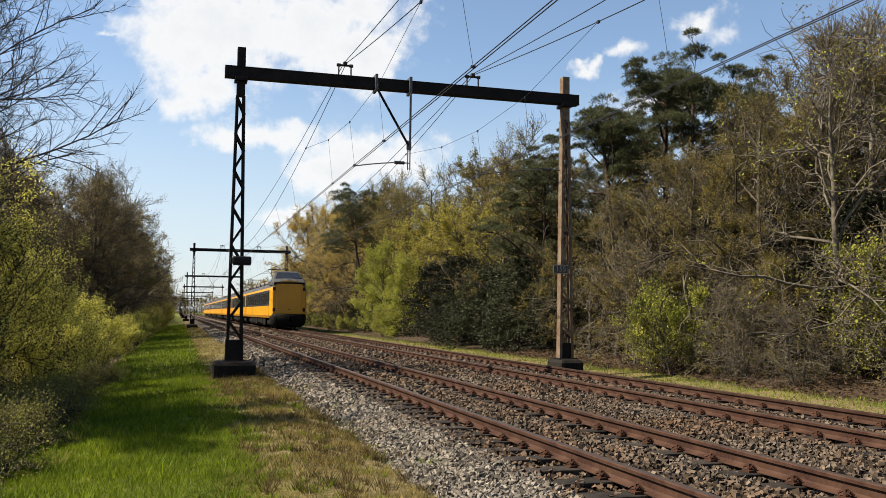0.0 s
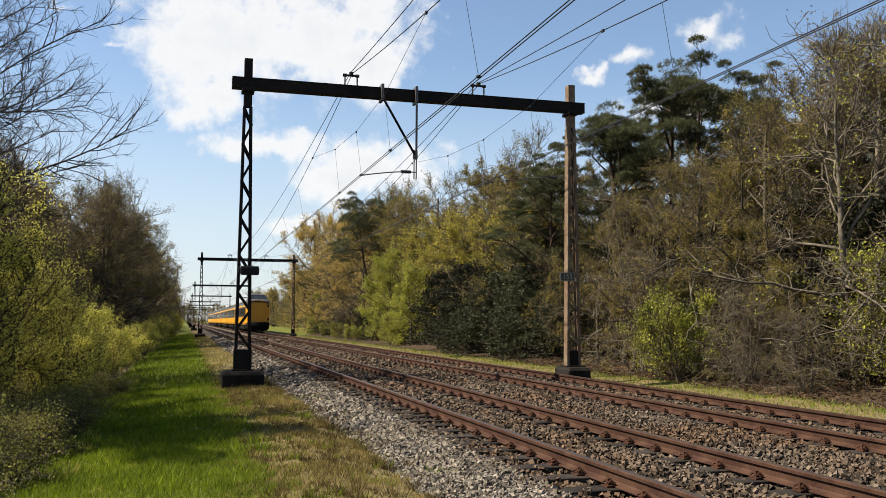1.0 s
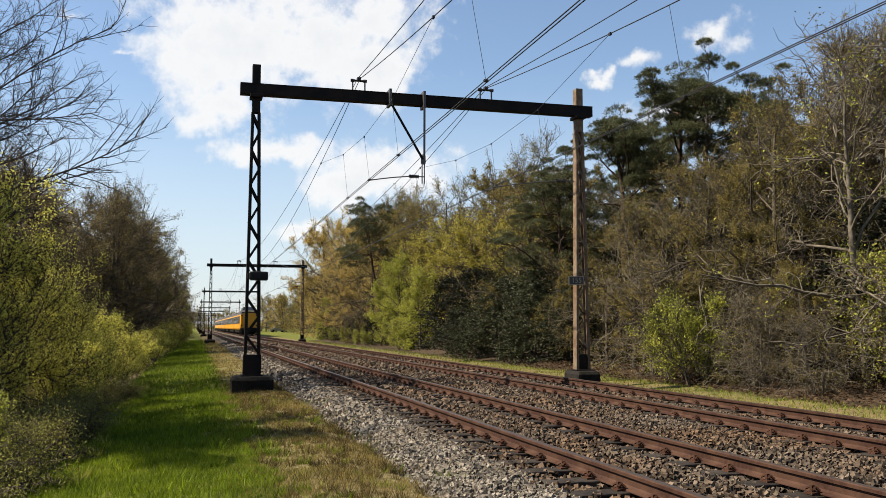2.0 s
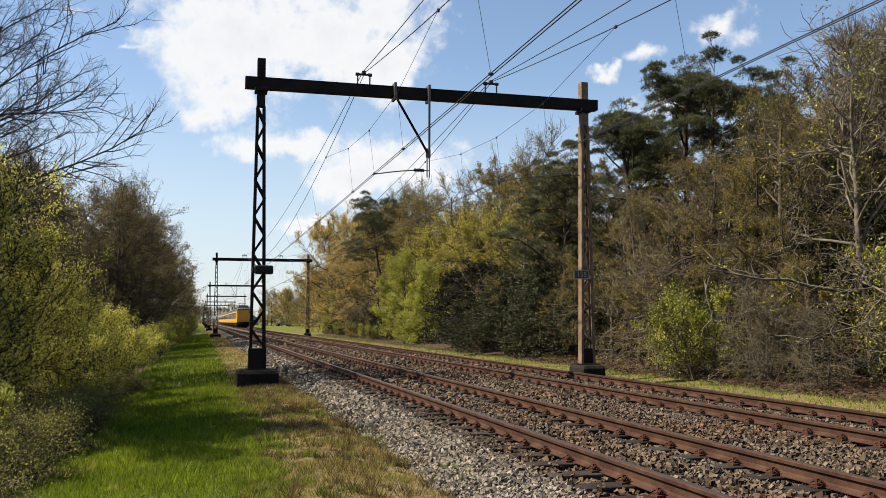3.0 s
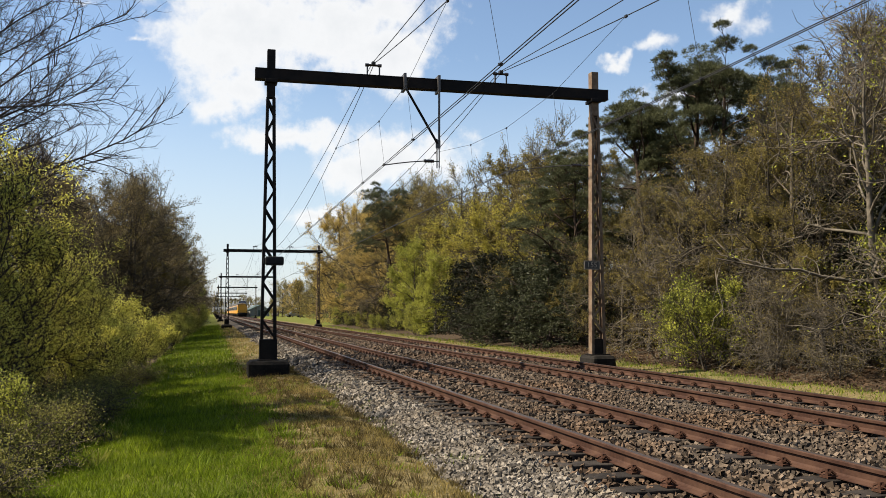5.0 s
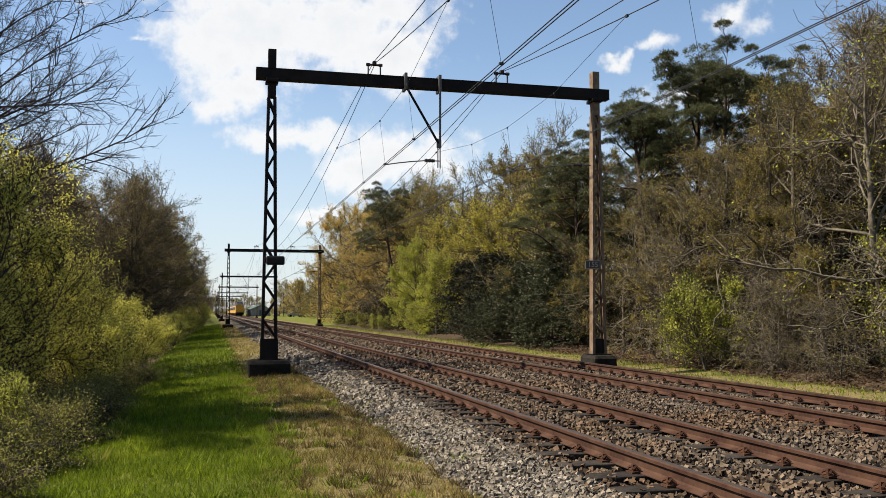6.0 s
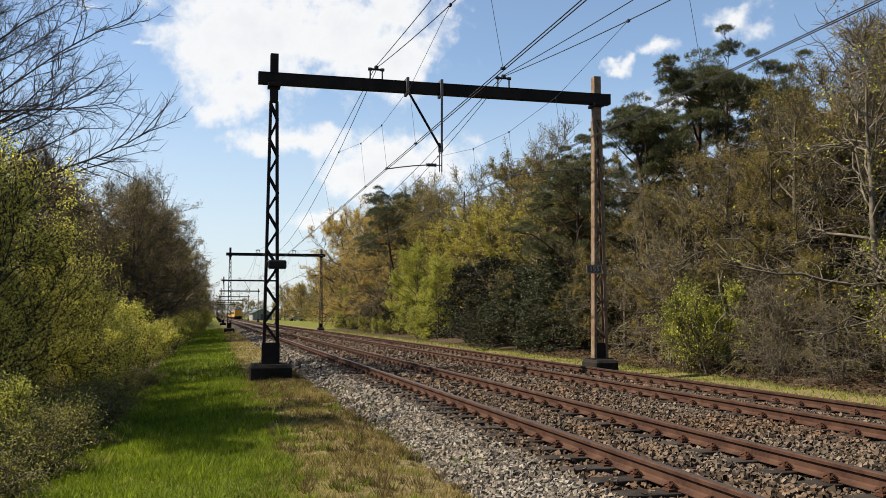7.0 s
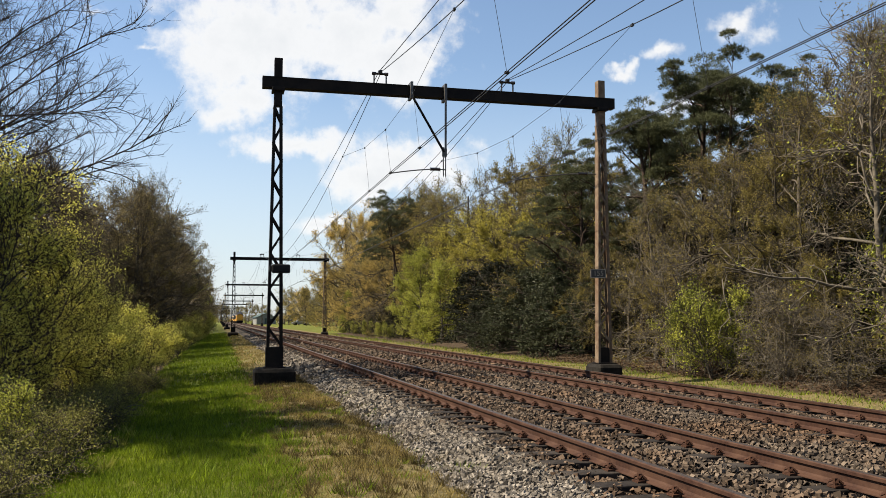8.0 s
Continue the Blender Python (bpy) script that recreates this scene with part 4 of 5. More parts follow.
def pine(name, label, seed, H, reach, limbs, mat=None, base=0.5, low=5, high=50, r0=0.2, size=0.115, tufts=34, needles=9, group="", subs=5, lift=0.05, pad=0.5):
    """A pine: bare lower trunk, crooked limbs, and tufts of needles set in flat-bottomed pads at the ends of the branches."""
    mat = mat or NEEDLE
    ob = thing(name, label, "pine tree", group=group)
    lines, _ = skeleton_of(seed, H, r0, base=base, reach=reach, limbs=limbs, subs=subs, twigs=2, wob=0.24, lift=lift, low_el=low, high_el=high, twig=0.5, shape=0.5, sub_len=0.45, top=0.93, fine_r=0.012)
    wooden(ob, lines, BARK_PINE)
    rng = np.random.default_rng(seed + 7)
    heads = np.array([q[0][-1] for q in lines if len(q[0]) in (5, 7, 10)])
    n = len(heads)
    k = np.repeat(np.arange(n), tufts)
    r = (pad * rng.uniform(0.55, 1.3, n))[k, None]
    d = unit(rng.normal(0, 1, (len(k), 3)))
    d[:, 2] = np.abs(d[:, 2]) * 0.55 - 0.08
    c = heads[k] + d * r * rng.uniform(0.35, 1.0, (len(k), 1)) ** 0.5
    axis = unit(d + (0, 0, 0.5))
    way = unit(axis[:, None] * 0.9 + rng.normal(0, 0.6, (len(k), needles, 3)))
    w = unit(np.cross(way, rng.normal(0, 1, (len(k), needles, 3)))) * 0.010
    l = size * rng.uniform(0.6, 1.3, (len(k), needles, 1))
    o = c[:, None] + rng.normal(0, 0.03, (len(k), needles, 3))
    v = np.stack([o - w, o + w, o + way * l], 2).reshape(-1, 3)
    put("crown", mesh("crown", v, np.arange(len(v)).reshape(-1, 3), mat), ob)
    return ob


def spruce_shrub(name, label, category, seed, H, reach, boughs, sprays, mat, size=0.12):
    """A dense evergreen clothed to the ground: tiers of boughs with drooping flat sprays of leaves."""
    ob = thing(name, label, category)
    rng = np.random.default_rng(seed)
    trunk = wander(rng, (0, 0, -0.1), (0, 0, 1), H * 0.95, 6, 0.03, 0.05)
    lines, spots = [(trunk, np.linspace(0.11, 0.02, len(trunk)), 6)], []
    for i in range(boughs):
        t = 0.04 + 0.94 * (i + rng.random()) / boughs
        p, _ = along(trunk, t)
        az = 2.399 * i + rng.uniform(-0.3, 0.3)
        ll = reach * (1 - t ** 2.0 * 0.85) * rng.uniform(0.6, 1.12)
        d = (math.cos(az), math.sin(az), 0.35)
        b = wander(rng, p, d, ll, 5, 0.10, -0.07)
        lines.append((b, np.linspace(0.03, 0.008, 6), 3))
        for j in range(sprays):
            q, sd = along(b, 0.3 + 0.7 * rng.random())
            e = unit(sd + rng.normal(0, 0.6, 3) + (0, 0, -0.1))
            sl = 0.55 * rng.uniform(0.5, 1.2)
            spots.append(q + e * sl * rng.random((16, 1)) + rng.normal(0, 0.05, (16, 3)))
    v, f = tubes(lines)
    put("trunk", mesh("trunk", v, f, BARK_DARK, True), ob)
    put("crown", leaf_mesh("crown", rng, np.concatenate(spots), size, mat, flat=0.3, slim=0.42), ob)
    return ob


PLACED = {}


def plant(proto, x, y, s=1.0, turn=0.0, stretch=1.0, dz=0.0):
    """Sets the prototype itself at its first place, and copies after that."""
    m = pose(x, y, float(ground_z(x)) + dz - 0.03, 0, 0, turn)
    if proto.name in PLACED:
        ob = copy_thing(proto, m)
    else:
        ob = proto
        ob.matrix_basis = m
        PLACED[proto.name] = True
    ob.scale = (s, s, s * stretch)
    return ob


def build_right_wood():
    g = "trees of the wood"
    edge = "shrubs at the wood's edge"
    oak_a = tree("oak_tree", "grey oak in sparse olive-yellow spring leaf", "tree", 11, BARK, LEAF_OLIVE, 24000, 0.038, 0.06, g, H=10, r0=0.17, base=0.16, reach=3.7, limbs=20, subs=8, twigs=6, twig=0.8, low_el=0, top=0.78, high_el=58, clump=1.4, wob=0.22, dome=True, fine_r=0.009)
    oak_b = tree("oak_tree", "grey oak in thin olive leaf with tangled twigs", "tree", 12, BARK, LEAF_OLIVE, 17000, 0.036, 0.08, g, H=11, r0=0.18, base=0.1, reach=3.9, limbs=22, subs=8, twigs=6, twig=0.85, low_el=-5, top=0.78, high_el=58, clump=1.5, wob=0.28, drop=0.35, dome=True, fine_r=0.009)
    oak_y = tree("oak_tree", "young oak in fresh yellow leaf", "tree", 13, BARK, LEAF_YELLOW, 22000, 0.050, 0.09, g, H=9, r0=0.15, base=0.15, reach=3.2, limbs=20, subs=8, twigs=5, twig=0.75, low_el=5, top=0.78, high_el=58, clump=1.2, dome=True, fine_r=0.010)
    oak_o = tree("oak_tree", "tall oak in orange-yellow spring leaf", "tree", 14, BARK, LEAF_ORANGE, 60000, 0.055, 0.12, g, H=16, r0=0.26, base=0.15, reach=5.6, limbs=24, subs=8, twigs=6, twig=1.0, low_el=0, top=0.74, high_el=55, clump=1.0, wob=0.22, dome=True, fine_r=0.018)
    bare = tree("bare_tree", "bare pale-grey tree with crooked branches", "tree", 15, BARK_PALE, LEAF_OLIVE, 5000, 0.034, 0.08, g, H=10, r0=0.13, base=0.1, reach=3.6, limbs=20, subs=8, twigs=4, twig=0.9, low_el=-5, wob=0.34, drop=0.6, fine_r=0.010, seg=2)
    crooked = tree("crooked_oak", "leaning pale-barked oak with long crooked bare limbs", "tree", 24, BARK_PALE, LEAF_LIME, 1500, 0.04, 0.1, g, H=8.6, r0=0.125, base=0.26, reach=4.3, limbs=20, subs=8, twigs=4, twig=0.7, low_el=0, high_el=65, wob=0.33, lift=0.03, drop=0.7, fine_r=0.012, seg=2, lean=-0.16, sub_len=0.42, split=True)
    birch = tree("birch_tree", "slender leafless tree with upright twigs", "tree", 16, BARK, LEAF_OLIVE, 2500, 0.03, 0.06, H=12, r0=0.1, base=0.3, reach=2.4, limbs=24, subs=7, twigs=5, twig=0.8, low_el=30, high_el=70, wob=0.18, lift=0.1, group=g, fine_r=0.009)
    tangle = tree("bare_shrub", "leafless grey thicket of arching twigs", "shrub", 17, BARK_PALE, LEAF_OLIVE, 3500, 0.028, 0.06, edge, H=4.2, r0=0.04, base=0.08, reach=1.9, limbs=9, subs=5, twigs=3, twig=0.75, stems=6, low_el=0, wob=0.38, lift=-0.01, fine_r=0.009, seg=2)
    lime = tree("hazel_shrub", "bright green shrub in fresh leaf", "shrub", 18, BARK, LEAF_LIME, 9000, 0.034, 0.07, edge, H=2.9, r0=0.03, base=0.1, reach=0.9, limbs=9, subs=5, twigs=4, twig=0.4, stems=6, low_el=20, lift=0.08)
    lime_t = tree("hornbeam_tree", "light green young tree leafy down to the ground", "tree", 19, BARK, LEAF_LIME, 24000, 0.050, 0.10, g, H=6.6, r0=0.09, base=0.06, reach=2.1, limbs=24, subs=7, twigs=5, twig=0.6, low_el=10, dome=True)
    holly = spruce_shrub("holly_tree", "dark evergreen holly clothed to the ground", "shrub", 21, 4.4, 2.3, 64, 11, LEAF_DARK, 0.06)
    spruce = spruce_shrub("spruce_tree", "dull green spruce with drooping boughs", "shrub", 22, 3.9, 2.4, 58, 12, NEEDLE_SPRUCE, 0.062)
    far_oak = tree("far_tree", "distant tree in thin olive leaf", "tree", 23, BARK, LEAF_OLIVE, 7000, 0.10, 0.2, "distant trees", clump=0.7, H=12, r0=0.2, base=0.03, reach=4.4, limbs=16, subs=6, twigs=3, twig=1.2, low_el=-5, top=0.76, high_el=55, fine_r=0.020, dome=True)
    pine_a = pine("pine_tree", "tall scots pine with dark bunched needles", 31, 12.6, 3.4, 20, base=0.36, group=g, tufts=85, pad=0.55)
    pine_u = pine("pine_tree", "umbrella-topped scots pine with a bare dark trunk", 33, 11.4, 3.0, 13, base=0.66, low=5, high=60, group=g, r0=0.24, tufts=95, pad=0.55)
    pine_b = pine("pine_tree", "broad scots pine with a flat dark crown", 32, 13.2, 4.0, 15, base=0.62, low=-2, high=35, group=g, tufts=60, size=0.22, pad=0.7)
    # the wood's edge, from the near end
    for x, y, s, r in ((12.7, 20.9, 1.0, 0), (12.9, 22.3, 0.85, 80), (15.6, 17.0, 1.35, 200), (16.8, 18.6, 1.25, 40), (13.2, 58.0, 0.8, 100), (13.0, 69.0, 0.5, 20), (13.2, 74.0, 0.55, 200), (13.2, 80.5, 0.6, 90), (13.4, 90.0, 0.6, 300)):
        plant(lime, x, y, s, r)
    for x, y, s, r in ((13.2, 16.8, 0.5, 10), (13.2, 18.9, 0.6, 70), (13.9, 20.0, 0.75, 170), (13.4, 24.2, 1.0, 140), (15.2, 15.6, 1.0, 90), (15.8, 13.6, 1.1, 115), (16.2, 20.4, 1.3, 222), (14.2, 84.0, 0.9, 220), (15.2, 95.0, 0.9, 20)):
        plant(tangle, x, y, s, r)
    for x, y, s, r in ((16.4, 15.2, 0.95, 160), (15.6, 25.0, 0.8, 250), (18.4, 19.6, 1.12, 310), (20.2, 22.6, 1.2, 20), (14.6, 28.0, 0.68, 75)):
        plant(bare, x, y, s, r)
    for x, y, s, r in ((15.6, 21.2, 0.78, 0), (16.2, 30.5, 0.62, 200), (19.0, 23.8, 0.98, 280), (20.6, 19.2, 0.95, 140), (20.0, 25.6, 0.9, 70), (19.8, 29.6, 0.7, 310), (18.4, 23.2, 0.95, 130), (23.0, 19.4, 1.2, 260), (19.6, 49.0, 1.15, 20), (17.6, 62.0, 1.1, 100), (16.4, 74.5, 1.15, 130), (19.0, 80.5, 1.3, 40), (15.4, 79.0, 0.8, 10), (16.6, 107.0, 0.9, 70)):
        plant(oak_b, x, y, s * (1.13 if y > 35 else 0.98 if x > 17 else 1.03), r)
    for x, y, s, r in ((13.7, 25.6, 0.42, 15), (13.9, 28.6, 0.45, 100), (14.2, 18.4, 0.36, 200), (13.8, 31.0, 0.4, 300), (14.6, 22.4, 0.45, 250)):
        plant(oak_a, x, y, s, r)
    for x, y, s, r in ((15.4, 24.0, 0.72, 40), (14.6, 20.6, 0.5, 300), (15.8, 26.8, 0.82, 120), (15.2, 33.5, 0.62, 60), (18.2, 16.6, 0.86, 15), (21.5, 27.5, 0.85, 220), (21.6, 22.4, 1.15, 190), (22.6, 26.4, 1.2, 20), (19.6, 16.2, 1.0, 170), (18.0, 53.0, 1.1, 30), (17.4, 45.6, 1.1, 150), (16.0, 37.6, 0.92, 80), (18.4, 70.0, 1.25, 260), (20.2, 60.0, 1.3, 340), (15.6, 96.0, 0.8, 100)):
        plant(oak_a, x, y, s * (1.13 if y > 35 else 0.98 if x > 17 else 1.03), r)
    for x, y, s, r in ((16.2, 57.5, 1.0, 0), (16.0, 49.0, 0.94, 100), (16.6, 42.5, 0.9, 210), (16.0, 68.0, 1.05, 300)):
        plant(oak_y, x, y, s * 1.1, r)
    for x, y, s, r in ((18.0, 20.8, 0.92, 0), (19.6, 22.0, 1.0, 90), (20.8, 24.0, 0.98, 200), (18.6, 17.2, 0.9, 300), (21.4, 21.0, 1.05, 30), (17.8, 66.0, 0.95, 20), (18.4, 57.0, 0.9, 120), (17.0, 76.0, 1.05, 230)):
        plant(birch, x, y, s, r)
    # hollies nearer than y = 32 are added as backdrop, to darken the thicket's gaps
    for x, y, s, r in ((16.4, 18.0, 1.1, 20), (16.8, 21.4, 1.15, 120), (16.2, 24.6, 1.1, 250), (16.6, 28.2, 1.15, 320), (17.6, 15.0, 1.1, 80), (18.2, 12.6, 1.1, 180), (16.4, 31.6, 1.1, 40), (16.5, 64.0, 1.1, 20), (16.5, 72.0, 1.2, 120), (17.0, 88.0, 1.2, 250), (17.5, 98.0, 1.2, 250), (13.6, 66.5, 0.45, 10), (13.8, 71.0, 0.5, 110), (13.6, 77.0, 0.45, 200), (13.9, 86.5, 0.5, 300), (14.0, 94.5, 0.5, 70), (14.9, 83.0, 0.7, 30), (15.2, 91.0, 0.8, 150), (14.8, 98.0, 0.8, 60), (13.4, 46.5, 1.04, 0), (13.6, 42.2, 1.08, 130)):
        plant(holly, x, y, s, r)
    for x, y, s, r in ((13.2, 44.3, 0.7, 200), (13.4, 38.4, 0.98, 30), (14.6, 35.6, 1.15, 60), (13.6, 34.8, 0.85, 100), (14.0, 31.8, 0.8, 290), (13.0, 41.0, 0.62, 340), (14.2, 38.8, 1.05, 210)):
        plant(spruce, x, y, s, r)
    for x, y, s, r in ((13.6, 60.5, 0.98, 0), (13.9, 55.6, 0.8, 140), (14.2, 65.0, 0.72, 60), (14.4, 101.0, 0.7, 200)):
        plant(lime_t, x, y, s, r)
    for x, y, s, r in ((16.6, 90.0, 0.80, 0), (17.4, 101.0, 1.1, 120), (19.6, 110.0, 1.2, 220), (16.4, 83.0, 0.72, 60), (21.0, 95.0, 1.08, 20), (18.0, 122.0, 1.15, 300)):
        plant(oak_o, x, y, s, r)
    plant(crooked, 15.3, 17.6, 1.0, 20)
    for x, y, s, r in ((17.7, 29.8, 0.98, 0), (15.0, 34.4, 0.80, 140), (18.0, 35.6, 0.86, 60), (16.4, 38.2, 0.74, 250), (21.2, 31.2, 1.0, 70), (20.0, 28.4, 0.9, 300), (19.8, 23.4, 0.72, 110), (21.6, 21.2, 0.74, 10)):
        plant(pine_a, x, y, s, r)
    for x, y, s, r in ((15.5, 30.6, 0.9, 30), (19.2, 31.6, 1.06, 190)):
        plant(pine_u, x, y, s, r)
    for x, y, s, r in ((21.5, 41.5, 0.9, 200), (15.0, 72.5, 0.92, 0), (15.6, 93.0, 0.6, 100)):
        plant(pine_b, x, y, s, r)
    for x, y, s, r in ((21.0, 31.8, 0.85, 40), (22.5, 34.0, 0.9, 200), (20.2, 35.4, 0.8, 120)):
        plant(oak_b, x, y, s, r)
    # the depth of the wood
    rng = random.Random(5)
    for i in range(42):
        y = 8 + i * 2.6
        plant(far_oak, 23.5 + rng.uniform(0, 3) + 0.02 * y + (i % 3) * 4.5, y + rng.uniform(-1, 1), rng.uniform(0.75, 0.95) * (1.0 if y < 60 else 1.15), rng.uniform(0, 360))
    return dict(oak_o=oak_o, oak_a=oak_a, oak_b=oak_b, birch=birch, lime_t=lime_t, tangle=tangle, bare=bare, far=far_oak, lime=lime, umbrella=pine_u)


def build_left_wood(kinds):
    g = "trees beside the verge"
    bush, row = "bushes beside the verge", "undergrowth beside the verge"
    hazel = tree("hazel_bush", "tall many-stemmed bush in fresh yellow-green leaf", "bush", 41, BARK_DARK, LEAF_HAZEL, 32000, 0.027, 0.06, bush, H=4.9, r0=0.05, base=0.12, reach=1.6, limbs=12, subs=6, twigs=5, twig=0.45, stems=8, low_el=10, lift=0.08, drop=0.1, dome=True, clump=0.8)
    low = tree("hazel_bush", "low green-yellow bush at the verge", "bush", 42, BARK_DARK, LEAF_HAZEL, 9000, 0.030, 0.06, bush, H=2.5, r0=0.025, base=0.1, reach=0.9, limbs=7, subs=4, twigs=3, twig=0.45, stems=6, low_el=20, lift=0.1, clump=0.8)
    beech = tree("beech_tree", "large leafless beech with long drooping branches", "tree", 43, BARK_DARK, LEAF_BUD, 4000, 0.018, 0.03, group=g, H=15.5, r0=0.14, base=0.42, reach=6.0, limbs=46, subs=17, twigs=10, twig=0.55, seg=2, low_el=12, high_el=68, wob=0.10, lift=0.045, shape=0.5, sub_len=0.32, fine_r=0.0065)
    grey = tree("alder_tree", "grey-brown budding tree with dense fine twigs", "tree", 44, BARK, LEAF_BUD, 22000, 0.042, 0.10, g, H=13, r0=0.2, base=0.10, reach=4.3, limbs=24, subs=8, twigs=7, twig=0.9, low_el=5, high_el=62, lift=0.06, drop=0.2, fine_r=0.010, wob=0.2, top=0.76, dome=True, clump=0.8)
    thin = tree("alder_tree", "grey-brown budding tree farther along the verge", "tree", 46, BARK, LEAF_BUD, 8000, 0.085, 0.16, g, H=13, r0=0.2, base=0.06, reach=4.3, limbs=20, subs=6, twigs=4, twig=1.1, low_el=5, high_el=62, lift=0.06, drop=0.2, fine_r=0.016, wob=0.2, top=0.76, dome=True, clump=0.8)
    bramble = tree("bramble_patch", "low green bramble with flattened dead stalks", "undergrowth", 45, BARK, BRAMBLE, 15000, 0.016, 0.08, row, H=0.7, r0=0.010, base=0.1, reach=0.75, limbs=7, subs=4, twigs=3, twig=0.3, stems=9, low_el=-5, wob=0.34, lift=-0.06, fine_r=0.004)
    for x, y, s, r in ((-4.6, 16.0, 1.06, 0), (-5.2, 17.8, 1.14, 200), (-4.2, 18.8, 0.84, 300), (-3.7, 21.4, 0.64, 40), (-4.8, 24.0, 0.85, 150), (-3.5, 25.4, 0.52, 330), (-4.2, 28.5, 0.66, 120)):
        plant(hazel, x, y, s * 1.07, r)
    for x, y, s, r in ((-2.9, 23.6, 0.85, 0), (-2.6, 20.4, 0.75, 45), (-2.7, 26.4, 0.8, 250), (-2.4, 30.0, 0.75, 60), (-2.2, 34.0, 0.7, 180), (-2.3, 38.5, 0.75, 310), (-2.0, 43.5, 0.7, 135), (-2.2, 49.0, 0.8, 20), (-2.0, 56.0, 0.8, 200), (-2.0, 64.0, 0.85, 80), (-1.8, 73.0, 0.9, 300), (-3.6, 33.0, 1.1, 10), (-3.8, 41.0, 1.2, 90)):
        plant(low, x, y, s, r)
    for x, y, s, r in ((-7.1, 26.5, 1.0, 65), (-9.0, 30.0, 1.0, 200)):
        plant(beech, x, y, s, r)
    for x, y, s, r in ((-2.5, 9.0, 1.0, 0), (-3.5, 9.8, 1.1, 60), (-2.4, 10.8, 1.0, 130), (-3.3, 11.8, 1.1, 200), (-2.3, 12.8, 1.0, 270), (-3.1, 13.8, 1.0, 330), (-2.3, 14.9, 1.0, 30), (-2.5, 17.0, 0.9, 100), (-2.4, 19.0, 0.9, 160), (-4.4, 10.8, 1.2, 220), (-4.3, 8.6, 1.2, 280), (-3.0, 8.0, 0.9, 310), (-3.4, 16.6, 1.1, 350), (-2.1, 22.5, 0.8, 20)):
        plant(bramble, x + 0.3, y, s, r)
    rng = random.Random(8)
    y = 80.0
    while y < 300:
        plant(low, -1.6 - rng.uniform(0, 0.6), y, rng.uniform(0.9, 1.2), rng.uniform(0, 360))
        plant(thin, -4.2 - rng.uniform(0, 0.8), y + 2, rng.uniform(0.6, 0.95), rng.uniform(0, 360))
        y += 7 + y * 0.03
    for x, y, s, r in ((-8.4, 44.5, 0.95, 310), (-6.3, 61.0, 1.08, 30), (-10.5, 58.0, 1.15, 170), (-4.2, 71.0, 1.02, 200), (-8.4, 50.0, 0.92, 20), (-9.6, 60.0, 1.05, 140), (-7.6, 55.0, 0.86, 260), (-10.5, 72.0, 1.1, 80)):
        plant(grey, x, y, s, r)
    y = 58.0
    while y < 330:
        plant(grey if y < 80 else thin, -4.5 - rng.uniform(0, 0.9), y, rng.uniform(0.92, 1.1), rng.uniform(0, 360))
        if 70 < y < 170:
            plant(thin, -8.8 - rng.uniform(0, 2.5), y + 3, rng.uniform(0.95, 1.15), rng.uniform(0, 360))
        y += 5.5 + y * 0.02
    plant(kinds["lime"], -2.4, 11.0, 0.5, 40)
    plant(kinds["lime"], -2.9, 12.2, 0.55, 140)
    # unseen pine left of the view, added to cast shade on the turf
    plant(kinds["umbrella"], -8.6, 15.0, 1.0, 50)
    plant(kinds["oak_b"], -4.6, 58.0, 1.0, 50)
    plant(kinds["lime_t"], -4.2, 112.0, 1.6, 50)
    plant(kinds["oak_o"], -6.5, 84.0, 0.9, 50)


def build_distance(kinds):
    """Trees round the meadow and far down the line."""
    rng = random.Random(3)
    for x, y, s in ((22, 172, 0.9), (27, 190, 1.0), (24, 206, 0.95), (31, 215, 1.05), (20, 232, 0.75), (38, 240, 1.1), (18.5, 262, 0.8), (26, 285, 0.95), (34, 300, 1.0)):
        plant(kinds["oak_o" if rng.random() < 0.3 else "far"], x, y, s, rng.uniform(0, 360))
    for i in range(14):
        plant(kinds["far"], 19 + (i % 5) * 4.5 + rng.uniform(-1.5, 1.5), 165 + i * 9.0, rng.uniform(0.7, 1.05), rng.uniform(0, 360))
    for i in range(44):
        plant(kinds["far"], -14 + i * 2.6 + rng.uniform(-1.0, 1.0), 530 + rng.uniform(-30, 50), rng.uniform(0.75, 1.15), rng.uniform(0, 360))


def blades(rng, n, x0, x1, y0, y1, h, w, mat, name, keep=None):
    x, y = rng.uniform(x0, x1, n), rng.uniform(y0, y1, n)
    if keep is not None:
        k = keep(x, y)
        x, y = x[k], y[k]
    n = len(x)
    z = ground_z(x) + np.array([noise.noise((a * 0.8, b * 0.8, 0)) * 0.06 + noise.noise((a * 2.6, b * 2.6, 3)) * 0.025 for a, b in zip(x, y)]) - 0.01
    a = rng.uniform(0, 6.28, n)
    hh, ww = h * rng.uniform(0.45, 1.3, n), w * rng.uniform(0.7, 1.3, n)
    o = np.stack([x, y, z], -1)
    side = np.stack([np.cos(a), np.sin(a), np.zeros(n)], -1) * ww[:, None]
    tip = np.stack([rng.normal(0, 0.4, n) * hh, rng.normal(0, 0.4, n) * hh, hh], -1)
    v = np.stack([o - side, o + side, o + tip], 1).reshape(-1, 3)
    return mesh(name, v, np.arange(len(v)).reshape(-1, 3), mat)


def patchy(scale, level, z=0.0):
    return lambda x, y: np.array([noise.noise((a * scale, b * scale, z)) > level for a, b in zip(x, y)])


